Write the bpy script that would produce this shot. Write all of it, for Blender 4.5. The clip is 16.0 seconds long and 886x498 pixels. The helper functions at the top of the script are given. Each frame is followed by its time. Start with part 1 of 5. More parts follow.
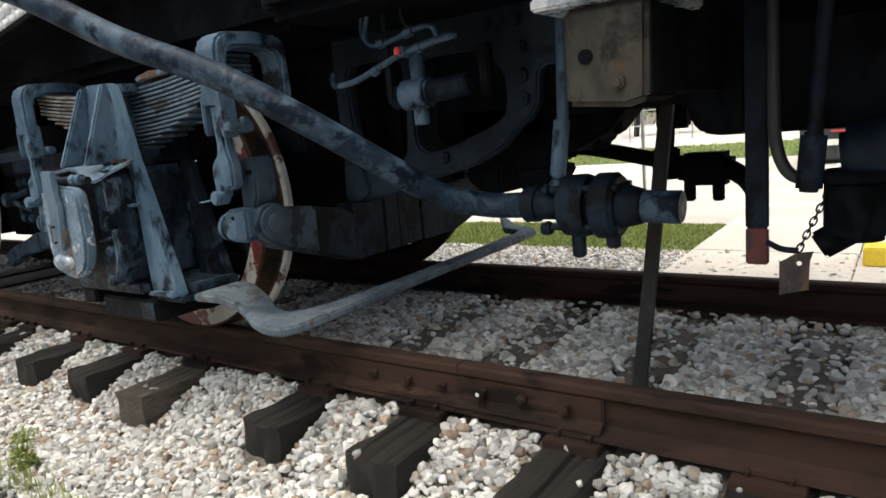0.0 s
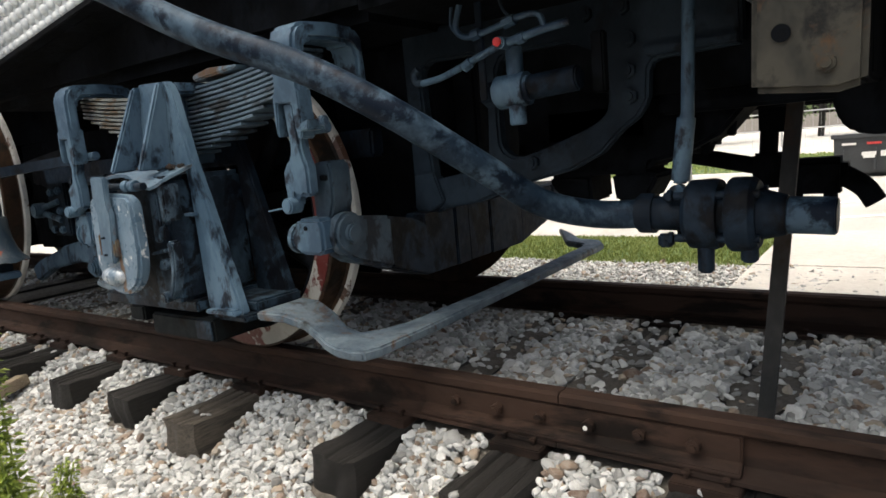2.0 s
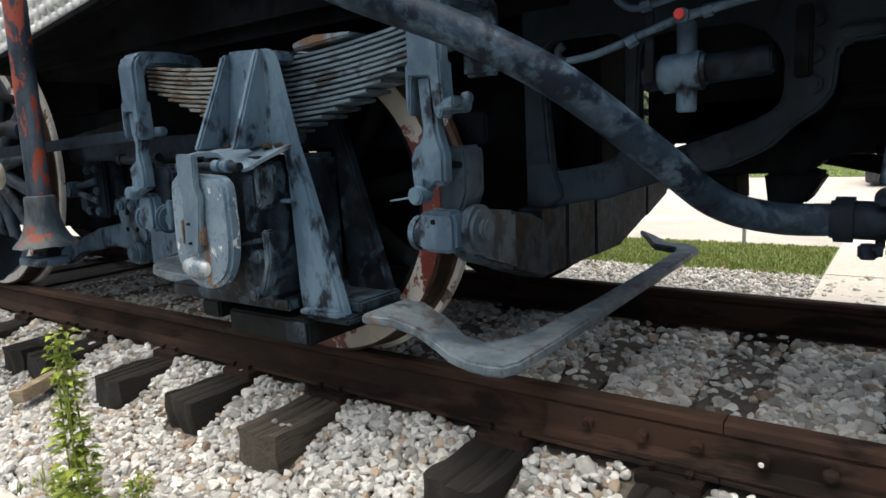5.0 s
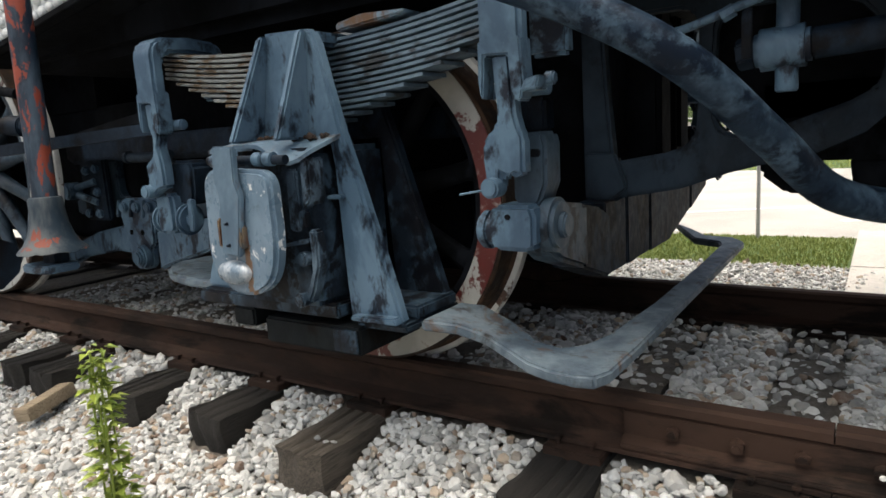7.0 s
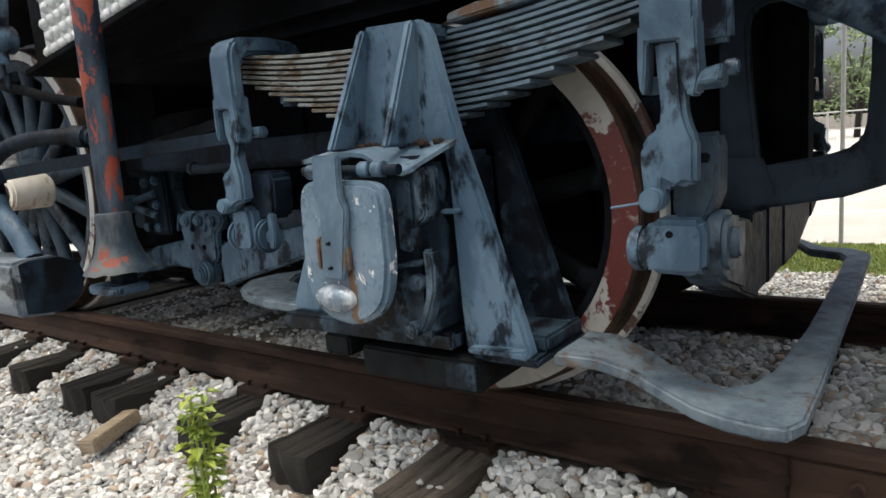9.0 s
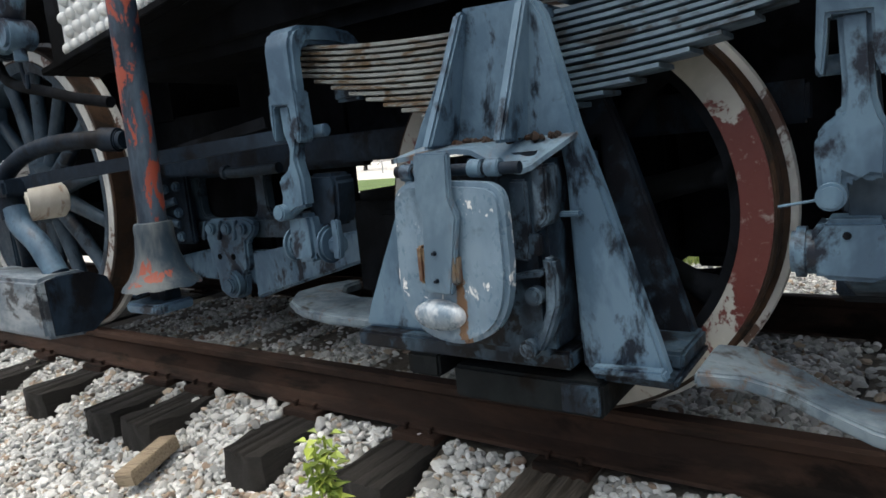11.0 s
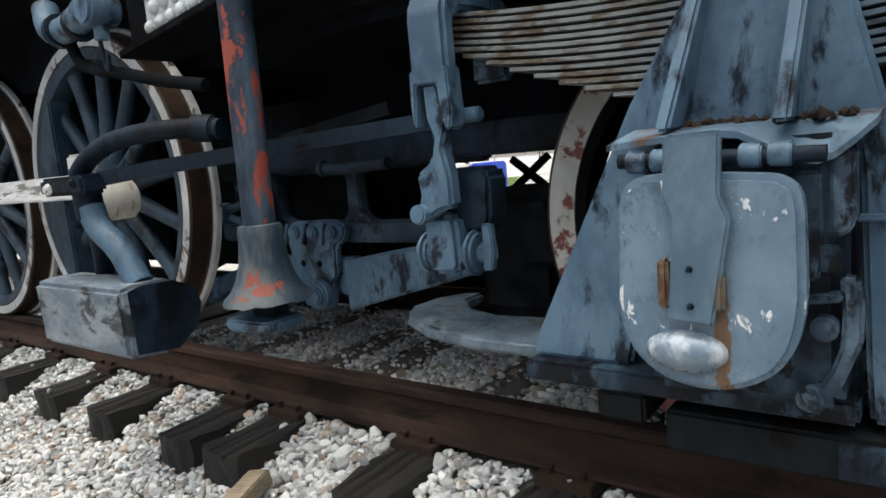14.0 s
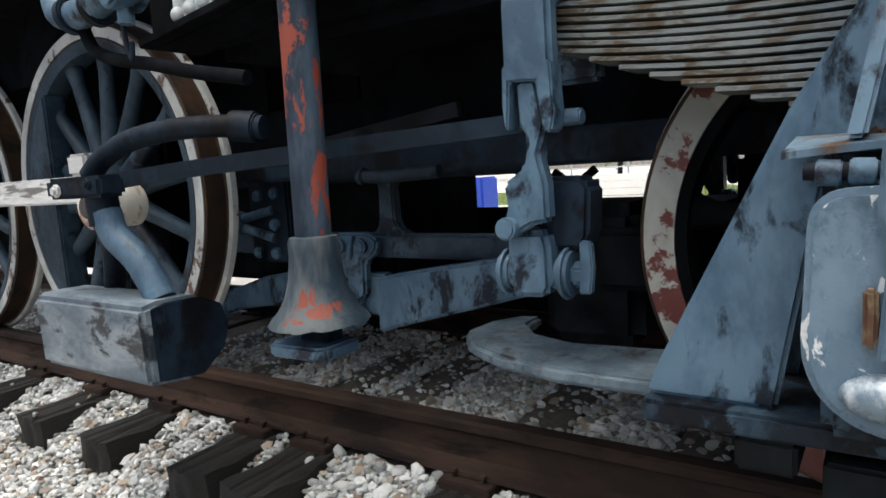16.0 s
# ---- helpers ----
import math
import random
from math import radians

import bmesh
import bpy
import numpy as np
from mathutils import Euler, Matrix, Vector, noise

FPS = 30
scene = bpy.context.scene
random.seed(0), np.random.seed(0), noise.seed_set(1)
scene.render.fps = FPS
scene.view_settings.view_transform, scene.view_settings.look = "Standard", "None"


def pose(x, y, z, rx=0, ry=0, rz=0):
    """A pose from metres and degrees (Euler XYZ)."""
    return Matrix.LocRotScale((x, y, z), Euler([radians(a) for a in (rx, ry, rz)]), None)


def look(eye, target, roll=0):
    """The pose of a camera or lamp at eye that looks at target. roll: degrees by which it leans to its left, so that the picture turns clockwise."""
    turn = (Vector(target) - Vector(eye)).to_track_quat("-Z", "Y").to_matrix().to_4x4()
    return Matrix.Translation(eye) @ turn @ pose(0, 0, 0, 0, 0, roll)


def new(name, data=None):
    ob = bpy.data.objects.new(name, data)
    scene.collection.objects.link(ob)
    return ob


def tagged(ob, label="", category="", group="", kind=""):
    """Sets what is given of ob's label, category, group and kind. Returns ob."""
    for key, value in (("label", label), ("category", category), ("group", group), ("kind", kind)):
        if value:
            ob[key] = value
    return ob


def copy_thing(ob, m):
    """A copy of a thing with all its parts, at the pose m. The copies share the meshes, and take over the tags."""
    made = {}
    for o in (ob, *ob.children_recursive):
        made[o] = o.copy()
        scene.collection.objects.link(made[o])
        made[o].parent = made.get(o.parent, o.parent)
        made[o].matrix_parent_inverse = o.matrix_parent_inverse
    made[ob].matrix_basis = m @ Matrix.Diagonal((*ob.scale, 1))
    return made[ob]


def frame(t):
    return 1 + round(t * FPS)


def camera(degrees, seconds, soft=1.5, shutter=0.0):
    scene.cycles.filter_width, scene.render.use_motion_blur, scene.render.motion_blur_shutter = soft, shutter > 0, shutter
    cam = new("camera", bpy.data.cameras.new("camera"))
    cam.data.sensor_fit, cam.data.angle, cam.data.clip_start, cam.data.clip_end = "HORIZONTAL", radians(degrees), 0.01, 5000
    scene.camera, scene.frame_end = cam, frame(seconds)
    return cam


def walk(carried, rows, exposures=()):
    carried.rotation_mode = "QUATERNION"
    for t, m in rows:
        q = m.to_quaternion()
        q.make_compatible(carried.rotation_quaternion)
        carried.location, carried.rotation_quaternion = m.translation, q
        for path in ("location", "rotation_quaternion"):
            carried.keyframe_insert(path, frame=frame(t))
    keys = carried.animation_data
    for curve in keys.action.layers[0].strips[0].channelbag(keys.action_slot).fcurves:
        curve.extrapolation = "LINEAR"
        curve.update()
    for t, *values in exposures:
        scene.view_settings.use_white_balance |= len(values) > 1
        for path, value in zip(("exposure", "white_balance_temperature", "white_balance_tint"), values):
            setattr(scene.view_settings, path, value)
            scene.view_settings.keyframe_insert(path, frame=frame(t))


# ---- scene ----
cam = camera(67.8, 16.0, 1.6)
METRES, EYE, TILT, LEAN, TURN = 2.93, 1.023, -10.2, 5.1, 35.0
ROWS = [
    (0.0, 0.0, 0.0, 0.0, 0.0, 0.0, -0.0),
    (0.5, -0.0266, 0.0186, 0.0001, 0.58, 0.2, -1.15),
    (1.0, -0.0523, 0.0398, -0.0002, 0.77, 0.83, -1.54),
    (1.5, -0.0779, 0.0635, -0.0007, 1.0, 1.4, -1.12),
    (2.0, -0.1029, 0.0858, -0.0004, 0.6, 1.24, -0.15),
    (2.5, -0.127, 0.1063, 0.0015, 0.51, 1.27, -0.22),
    (3.0, -0.1514, 0.1247, 0.003, 1.27, 1.27, -1.7),
    (3.5, -0.1773, 0.1413, 0.0042, 1.71, 1.33, -3.48),
    (6.0, -0.3079, 0.21, 0.0042, -1.21, 0.59, -0.84),
    (6.5, -0.3269, 0.2278, 0.0034, -1.36, 0.71, -0.53),
    (7.0, -0.3463, 0.2499, 0.0024, -1.7, 0.66, -1.19),
    (7.5, -0.3666, 0.2747, 0.0033, -1.45, 0.72, -1.22),
    (8.0, -0.3889, 0.2981, 0.0072, -1.05, 0.47, -1.12),
    (8.5, -0.4116, 0.3204, 0.0118, 0.1, 0.72, -0.54),
    (9.0, -0.4362, 0.3409, 0.0156, 0.84, 1.17, -0.81),
    (11.5, -0.57, 0.4281, 0.0237, -0.76, 1.28, 0.68),
    (12.0, -0.5925, 0.4481, 0.0236, -0.74, 1.24, 0.8),
    (12.5, -0.6146, 0.4707, 0.0225, -0.35, 1.67, -0.35),
    (13.0, -0.6369, 0.4946, 0.0236, 0.65, 1.79, -0.24),
    (13.5, -0.6593, 0.5169, 0.0265, 1.11, 1.55, -0.13),
    (14.0, -0.6799, 0.5386, 0.0312, 1.5, 1.67, -0.18),
    (14.5, -0.7016, 0.5586, 0.0335, 1.76, 1.82, -1.06),
    (15.0, -0.7244, 0.5782, 0.0344, 1.74, 2.01, -1.84),
    (15.5, -0.7502, 0.5964, 0.0338, 0.56, 2.39, -2.32),
    (16.0, -0.7779, 0.6137, 0.035, -1.1, 3.03, -1.27),
]
walk(cam, [(t, pose(0, 0, EYE, TILT, LEAN, TURN) @ pose(METRES * x, METRES * y, METRES * z, 90 + pitch, roll, yaw)) for t, x, y, z, yaw, pitch, roll in ROWS],
     [(0.0, 0.98, 6780, 7), (9.0, 0.98, 6680, 7), (12.0, 0.95, 6330, 6), (16.0, 0.95, 6330, 6)])

# ---- world, sun, exposure ----
world = bpy.data.worlds.new("sky")
scene.world = world
world.use_nodes = True
wn = world.node_tree.nodes
sky = wn.new("ShaderNodeTexSky")
sky.sky_type = "NISHITA"
sky.sun_disc = False
sky.sun_elevation, sky.sun_rotation = radians(80), radians(180)
sky.dust_density, sky.air_density, sky.ozone_density = 8.0, 0.6, 0.3
wn["Background"].inputs["Strength"].default_value = 0.15
world.node_tree.links.new(sky.outputs[0], wn["Background"].inputs["Color"])
sun = new("sun", bpy.data.lights.new("sun", "SUN"))
sun.data.energy, sun.data.angle, sun.data.color = 1.5, radians(110), (0.96, 0.97, 0.88)
sun.matrix_world = look((0, -math.cos(radians(80)), math.sin(radians(80))), (0, 0, 0))
scene.view_settings.exposure = 0.98


# ---- materials ----
def material(name, rough=0.6, metal=0.0):
    m = bpy.data.materials.new(name)
    m.use_nodes = True
    b = m.node_tree.nodes["Principled BSDF"]
    b.inputs["Roughness"].default_value = rough
    b.inputs["Metallic"].default_value = metal
    return m, m.node_tree.nodes, m.node_tree.links, b


def ramp(nodes, links, src, stops):
    r = nodes.new("ShaderNodeValToRGB")
    el = r.color_ramp.elements
    while len(el) < len(stops):
        el.new(0.5)
    for e, (p, c) in zip(el, stops):
        e.position = p
        e.color = (*c, 1) if not isinstance(c, float) else (c, c, c, 1)
    links.new(src, r.inputs[0])
    return r.outputs[0]


def noise_of(nodes, links, scale, detail=6, rough=0.6, stretch=(1, 1, 1), distort=0.0):
    co = nodes.new("ShaderNodeTexCoord")
    mp = nodes.new("ShaderNodeMapping")
    mp.inputs["Scale"].default_value = stretch
    links.new(co.outputs["Object"], mp.inputs[0])
    n = nodes.new("ShaderNodeTexNoise")
    n.inputs["Scale"].default_value, n.inputs["Detail"].default_value = scale, detail
    n.inputs["Roughness"].default_value, n.inputs["Distortion"].default_value = rough, distort
    links.new(mp.outputs[0], n.inputs["Vector"])
    return n.outputs[0]


def mix(nodes, links, fac, a, b, kind="MIX"):
    m = nodes.new("ShaderNodeMix")
    m.data_type, m.blend_type = "RGBA", kind
    for value, socket in ((fac, m.inputs[0]), (a, m.inputs[6]), (b, m.inputs[7])):
        if hasattr(value, "links"):
            links.new(value, socket)
        elif isinstance(value, tuple):
            socket.default_value = (*value, 1)
        else:
            socket.default_value = value
    return m.outputs[2]


def bump(nodes, links, b, height, strength, distance=0.004):
    n = nodes.new("ShaderNodeBump")
    n.inputs["Strength"].default_value, n.inputs["Distance"].default_value = strength, distance
    links.new(height, n.inputs["Height"])
    links.new(n.outputs[0], b.inputs["Normal"])


def worn_paint(name, base, light, dark, rust=0.0, rough=0.5, streak=(1, 1, 0.7), metal=0.0, wear=0.5, spec=0.5, scale=1.0, hard=0.09, chips=0.0, streaks=False, rust_end=False):
    """Old weathered paint: patches of a lighter tone, black grime, specks and rust."""
    m, n, l, b = material(name, rough, metal)
    b.inputs["Specular IOR Level"].default_value = spec
    big = noise_of(n, l, 3.5 * scale, 5, 0.65, streak, 0.25)
    fine = noise_of(n, l, 28, 6, 0.7, streak, 0.3)
    c = mix(n, l, ramp(n, l, big, ((0.44, 0.0), (0.58, 1.0))), base, light)
    c = mix(n, l, ramp(n, l, noise_of(n, l, 6 * scale, 9, 0.66, streak, 0.35), ((wear, 0.0), (wear + hard, 1.0))), c, dark)
    c = mix(n, l, ramp(n, l, fine, ((0.58, 0.0), (0.72, 0.55))), c, light)
    if rust:
        stain = ramp(n, l, noise_of(n, l, 26 if rust_end else 5 * scale, 9, 0.72, (0.35, 1, 1) if rust_end else (1, 1, 0.6), 1.0), ((0.64 - 0.14 * rust, 0.0), (0.74 - 0.14 * rust, 1.0)))
        if rust_end:
            at = n.new("ShaderNodeTexCoord")
            xyz = n.new("ShaderNodeSeparateXYZ")
            l.new(at.outputs["Object"], xyz.inputs[0])
            end = n.new("ShaderNodeMapRange")
            end.inputs["From Min"].default_value, end.inputs["From Max"].default_value = 0.02, -0.26
            l.new(xyz.outputs[0], end.inputs["Value"])
            c = mix(n, l, ramp(n, l, end.outputs[0], ((0.0, 0.0), (1.0, 0.8))), c, (0.150, 0.163, 0.158))
            both = n.new("ShaderNodeMath")
            both.operation = "MULTIPLY"
            l.new(stain, both.inputs[0])
            l.new(end.outputs[0], both.inputs[1])
            stain = both.outputs[0]
        c = mix(n, l, stain, c, (0.052, 0.033, 0.014) if rust_end else (0.075, 0.040, 0.018))
    if chips:
        c = mix(n, l, ramp(n, l, noise_of(n, l, 24, 7, 0.6, (1, 1, 0.6), 0.6), ((chips, 0.0), (chips + 0.02, 1.0))), c, (0.55, 0.57, 0.58))
    if streaks:
        co = n.new("ShaderNodeTexCoord")
        sep = n.new("ShaderNodeSeparateXYZ")
        l.new(co.outputs["Object"], sep.inputs[0])
        wob = n.new("ShaderNodeMath")
        wob.operation = "MULTIPLY_ADD"
        l.new(noise_of(n, l, 30, 5, 0.7), wob.inputs[0])
        wob.inputs[1].default_value = 0.05
        l.new(sep.outputs[0], wob.inputs[2])
        dist = n.new("ShaderNodeMath")
        dist.operation = "COMPARE"
        l.new(wob.outputs[0], dist.inputs[0])
        dist.inputs[1].default_value, dist.inputs[2].default_value = 0.042, 0.012
        low = n.new("ShaderNodeMath")
        low.operation = "LESS_THAN"
        l.new(sep.outputs[2], low.inputs[0])
        low.inputs[1].default_value = 0.21
        both = n.new("ShaderNodeMath")
        both.operation = "MULTIPLY"
        l.new(dist.outputs[0], both.inputs[0])
        l.new(low.outputs[0], both.inputs[1])
        c = mix(n, l, both.outputs[0], c, (0.10, 0.055, 0.028))
    l.new(c, b.inputs["Base Color"])
    l.new(ramp(n, l, fine, ((0.3, rough - 0.12), (0.7, min(1.0, rough + 0.2)))), b.inputs["Roughness"])
    bump(n, l, b, noise_of(n, l, 60, 5, 0.7), 0.35, 0.002)
    return m


GREY = worn_paint("grey_paint", (0.028, 0.056, 0.092), (0.068, 0.121, 0.174), (0.003, 0.007, 0.016), wear=0.535, hard=0.07, spec=0.3)
GREY_RUST = worn_paint("grey_paint_rusty", (0.052, 0.092, 0.135), (0.105, 0.165, 0.22), (0.007, 0.010, 0.016), rust=0.85, wear=0.56, spec=0.4)
# Grimy paint, darkened further to hold the shade among the running gear.
GRIMY_SHADED = worn_paint("grimy_shaded_paint", (0.0026, 0.0068, 0.0135), (0.0085, 0.0185, 0.033), (0.0008, 0.0014, 0.003), wear=0.50, spec=0.16, rough=0.6)
# Near-black, hardly glossy: deep shade under the engine is put into the colour.
BLACK = worn_paint("shade_black", (0.0028, 0.0034, 0.0044), (0.0058, 0.0072, 0.0098), (0.0015, 0.002, 0.0024), rough=0.9, spec=0.06)
SPRING = worn_paint("spring_steel", (0.034, 0.060, 0.090), (0.074, 0.116, 0.158), (0.014, 0.018, 0.022), rust=1.15, streak=(0.5, 1, 1), wear=0.56, hard=0.06, scale=1.6, rust_end=True)
PED = worn_paint("pedestal_paint", (0.042, 0.080, 0.124), (0.074, 0.126, 0.180), (0.002, 0.006, 0.014), wear=0.525, hard=0.09, spec=0.24, scale=1.7, streak=(1, 1, 0.5))
# Grimy box paint, with the shade behind the pedestal put into its colour.
AXLE = worn_paint("shaded_box_paint", (0.0035, 0.008, 0.015), (0.024, 0.046, 0.070), (0.001, 0.002, 0.0045), wear=0.50, hard=0.05, spec=0.2, rough=0.55, scale=1.8)
BARPAINT = worn_paint("bar_paint", (0.052, 0.076, 0.100), (0.105, 0.140, 0.168), (0.016, 0.016, 0.016), rust=0.42, wear=0.55, hard=0.12, spec=0.25, scale=1.8)
# Lighter tone for the box's side ribs: the light on them is painted in.
BOXPAINT = worn_paint("lit_side_paint", (0.020, 0.036, 0.055), (0.075, 0.115, 0.155), (0.002, 0.004, 0.008), wear=0.50, hard=0.06, spec=0.25, rough=0.5, scale=2.6)
# Near-black tone of the bars under the pedestal.
KEEP = worn_paint("dark_keeper_paint", (0.0032, 0.0046, 0.0058), (0.008, 0.0105, 0.012), (0.004, 0.003, 0.0022), wear=0.54, spec=0.1, rough=0.7)
HINGE = worn_paint("rusted_hinge", (0.055, 0.060, 0.062), (0.13, 0.095, 0.055), (0.06, 0.026, 0.012), rough=0.8, wear=0.50, scale=3.0)
# Frame grey with the shade below the firebox put into its colour.
FRAMEP = worn_paint("shaded_frame_paint", (0.006, 0.012, 0.0195), (0.0155, 0.028, 0.043), (0.0025, 0.005, 0.009), wear=0.54, hard=0.08, spec=0.18, rough=0.6)
# Darker copy of the grey paint for parts in shade.
SHADED_GREY = worn_paint("shaded_grey_paint", (0.013, 0.026, 0.041), (0.030, 0.051, 0.074), (0.003, 0.007, 0.014), wear=0.55, hard=0.05, spec=0.25)
CWPAINT = worn_paint("scuffed_grey", (0.060, 0.085, 0.112), (0.15, 0.18, 0.205), (0.010, 0.014, 0.02), wear=0.54, hard=0.06, scale=1.6, streak=(0.5, 1, 1))
LID = worn_paint("lid_paint", (0.070, 0.120, 0.172), (0.122, 0.182, 0.242), (0.040, 0.073, 0.106), rough=0.28, rust=0.12, wear=0.57, chips=0.612, streaks=True)
RIM = worn_paint("white_rim", (0.27, 0.285, 0.285), (0.42, 0.435, 0.43), (0.06, 0.030, 0.020), rust=0.2, wear=0.57, hard=0.03)
RED = worn_paint("red_paint", (0.07, 0.012, 0.010), (0.11, 0.02, 0.016), (0.012, 0.008, 0.008), wear=0.53)
POST = worn_paint("post_paint", (0.006, 0.014, 0.027), (0.038, 0.062, 0.090), (0.19, 0.040, 0.024), wear=0.52, hard=0.02, streak=(1, 1, 0.4), scale=1.3, spec=0.3)
TREAD = worn_paint("rusty_tread", (0.017, 0.011, 0.0085), (0.042, 0.023, 0.013), (0.010, 0.008, 0.007), wear=0.53, spec=0.25, rough=0.7)
RUST = worn_paint("rail_rust", (0.021, 0.0138, 0.0112), (0.038, 0.0225, 0.0165), (0.0085, 0.0062, 0.0052), rough=0.85, streak=(0.3, 1, 1), wear=0.53, spec=0.15)
# Stained beam paint, lowered in tone for the shade under the cab.
BLOCK = worn_paint("shaded_block_paint", (0.0145, 0.015, 0.0135), (0.042, 0.040, 0.032), (0.008, 0.008, 0.008), rust=0.45, wear=0.52, spec=0.2)
RIMRED = worn_paint("white_red_rim", (0.215, 0.222, 0.21), (0.33, 0.34, 0.325), (0.075, 0.010, 0.008), wear=0.49, hard=0.015, streak=(1, 1, 1), scale=0.45)
PALEPAINT = worn_paint("pale_paint", (0.40, 0.44, 0.46), (0.54, 0.57, 0.58), (0.2, 0.2, 0.2), wear=0.62)
CHIPPED = worn_paint("chipped_paint", (0.11, 0.155, 0.20), (0.50, 0.53, 0.55), (0.05, 0.07, 0.095), rough=0.24, wear=0.56, metal=0.15, scale=2.5)
RUSTY = worn_paint("rusty_metal", (0.045, 0.03, 0.022), (0.10, 0.06, 0.034), (0.03, 0.028, 0.03), rough=0.85, wear=0.5)
RUSTGREY = worn_paint("rusty_grey_bar", (0.016, 0.017, 0.018), (0.032, 0.031, 0.030), (0.022, 0.014, 0.010), rough=0.7, spec=0.2)
CREAM = worn_paint("cream_paint", (0.43, 0.41, 0.36), (0.56, 0.55, 0.50), (0.2, 0.1, 0.05), wear=0.58)
FLARE = worn_paint("flare_paint", (0.014, 0.026, 0.040), (0.068, 0.080, 0.086), (0.15, 0.036, 0.022), wear=0.57, hard=0.025, spec=0.25, scale=1.5, streak=(1, 1, 0.3))
PIPE = worn_paint("pipe_paint", (0.010, 0.021, 0.037), (0.045, 0.077, 0.112), (0.002, 0.006, 0.014), wear=0.48, streak=(1, 1, 1), scale=1.5, spec=0.12)
BRIGHT = worn_paint("polished_rod", (0.40, 0.41, 0.41), (0.62, 0.63, 0.63), (0.12, 0.115, 0.11), rough=0.45, wear=0.53, hard=0.05, streak=(0.3, 1, 2.5), scale=1.6)


def wood(name, dark, pale, axis=(9, 0.6, 9)):
    m, n, l, b = material(name, 0.9)
    g = noise_of(n, l, 6, 8, 0.7, axis, 1.2)
    info = n.new("ShaderNodeObjectInfo")
    c = mix(n, l, ramp(n, l, g, ((0.35, 0.0), (0.7, 1.0))), dark, pale)
    c = mix(n, l, ramp(n, l, info.outputs["Random"], ((0.0, 0.0), (1.0, 0.5))), c, tuple(0.5 * x for x in dark))
    grain = noise_of(n, l, 6, 6, 0.65, tuple(3.4 * x if x > 1 else 1.5 * x for x in axis), 0.6)
    c = mix(n, l, ramp(n, l, grain, ((0.50, 0.0), (0.60, 0.85))), c, tuple(0.45 * x for x in dark))
    l.new(c, b.inputs["Base Color"])
    bump(n, l, b, grain, 1.0, -0.012)
    return m


TIE = wood("dark_tie_wood", (0.0045, 0.004, 0.0034), (0.020, 0.0168, 0.014))
TIE_PALE = wood("weathered_tie_wood", (0.06, 0.05, 0.04), (0.20, 0.172, 0.135))
TAN = wood("tan_wood", (0.27, 0.215, 0.145), (0.40, 0.33, 0.235), (1, 8, 8))


def stone_material():
    m, n, l, b = material("ballast_stone", 0.9)
    geo = n.new("ShaderNodeNewGeometry")
    c = ramp(n, l, geo.outputs["Random Per Island"], ((0.0, (0.09, 0.05, 0.033)), (0.04, (0.21, 0.155, 0.115)), (0.10, (0.36, 0.295, 0.22)), (0.15, (0.15, 0.155, 0.155)), (0.38, (0.305, 0.318, 0.315)), (0.7, (0.45, 0.465, 0.462)), (1.0, (0.64, 0.655, 0.65))))
    c = mix(n, l, ramp(n, l, noise_of(n, l, 35, 5, 0.7), ((0.4, 0.0), (0.75, 0.6))), c, (0.29, 0.28, 0.255))
    l.new(c, b.inputs["Base Color"])
    bump(n, l, b, noise_of(n, l, 70, 5, 0.7), 0.8, 0.005)
    return m


STONE = stone_material()


def soil(name, a, b2, scale=12):
    m, n, l, b = material(name, 0.95)
    g = noise_of(n, l, scale, 8, 0.75)
    c = mix(n, l, ramp(n, l, g, ((0.35, 0.0), (0.65, 1.0))), a, b2)
    c = mix(n, l, ramp(n, l, noise_of(n, l, 0.8, 4, 0.6), ((0.4, 0.0), (0.7, 0.5))), c, tuple(0.7 * x for x in a))
    l.new(c, b.inputs["Base Color"])
    bump(n, l, b, g, 0.8, 0.02)
    return m


DIRT = soil("ballast_bed", (0.065, 0.057, 0.048), (0.16, 0.145, 0.125), 40)
CONCRETE = soil("concrete", (0.45, 0.435, 0.40), (0.56, 0.54, 0.50), 18)
LOT = soil("pale_lot", (0.38, 0.37, 0.345), (0.50, 0.485, 0.455), 60)
DUST = soil("dust", (0.052, 0.046, 0.039), (0.125, 0.113, 0.094), 30)
TURF = soil("turf", (0.05, 0.085, 0.02), (0.10, 0.15, 0.04), 25)


def leafy(name, a, b2):
    m, n, l, b = material(name, 0.6)
    geo = n.new("ShaderNodeNewGeometry")
    l.new(ramp(n, l, geo.outputs["Random Per Island"], ((0.0, a), (1.0, b2))), b.inputs["Base Color"])
    b.inputs["Subsurface Weight"].default_value = 0.0
    return m


GRASS = leafy("grass_blades", (0.14, 0.19, 0.04), (0.32, 0.36, 0.12))
LEAF = leafy("weed_leaves", (0.085, 0.135, 0.014), (0.25, 0.31, 0.045))
TREELEAF = leafy("tree_leaves", (0.04, 0.08, 0.02), (0.12, 0.17, 0.06))


def plain(name, colour, rough=0.6, metal=0.0, scale=30, vary=0.25):
    m, n, l, b = material(name, rough, metal)
    c = mix(n, l, ramp(n, l, noise_of(n, l, scale, 5, 0.7), ((0.35, 0.0), (0.7, 1.0))), colour, tuple((1 - vary) * x for x in colour))
    l.new(c, b.inputs["Base Color"])
    return m


GALV = plain("galvanised", (0.42, 0.43, 0.44), 0.5, 0.4)
YELLOW = plain("yellow_paint", (0.62, 0.46, 0.03), 0.6)
BIN = plain("bin_paint", (0.035, 0.04, 0.045), 0.6)
WHITE = plain("white_paint", (0.75, 0.75, 0.73), 0.6)
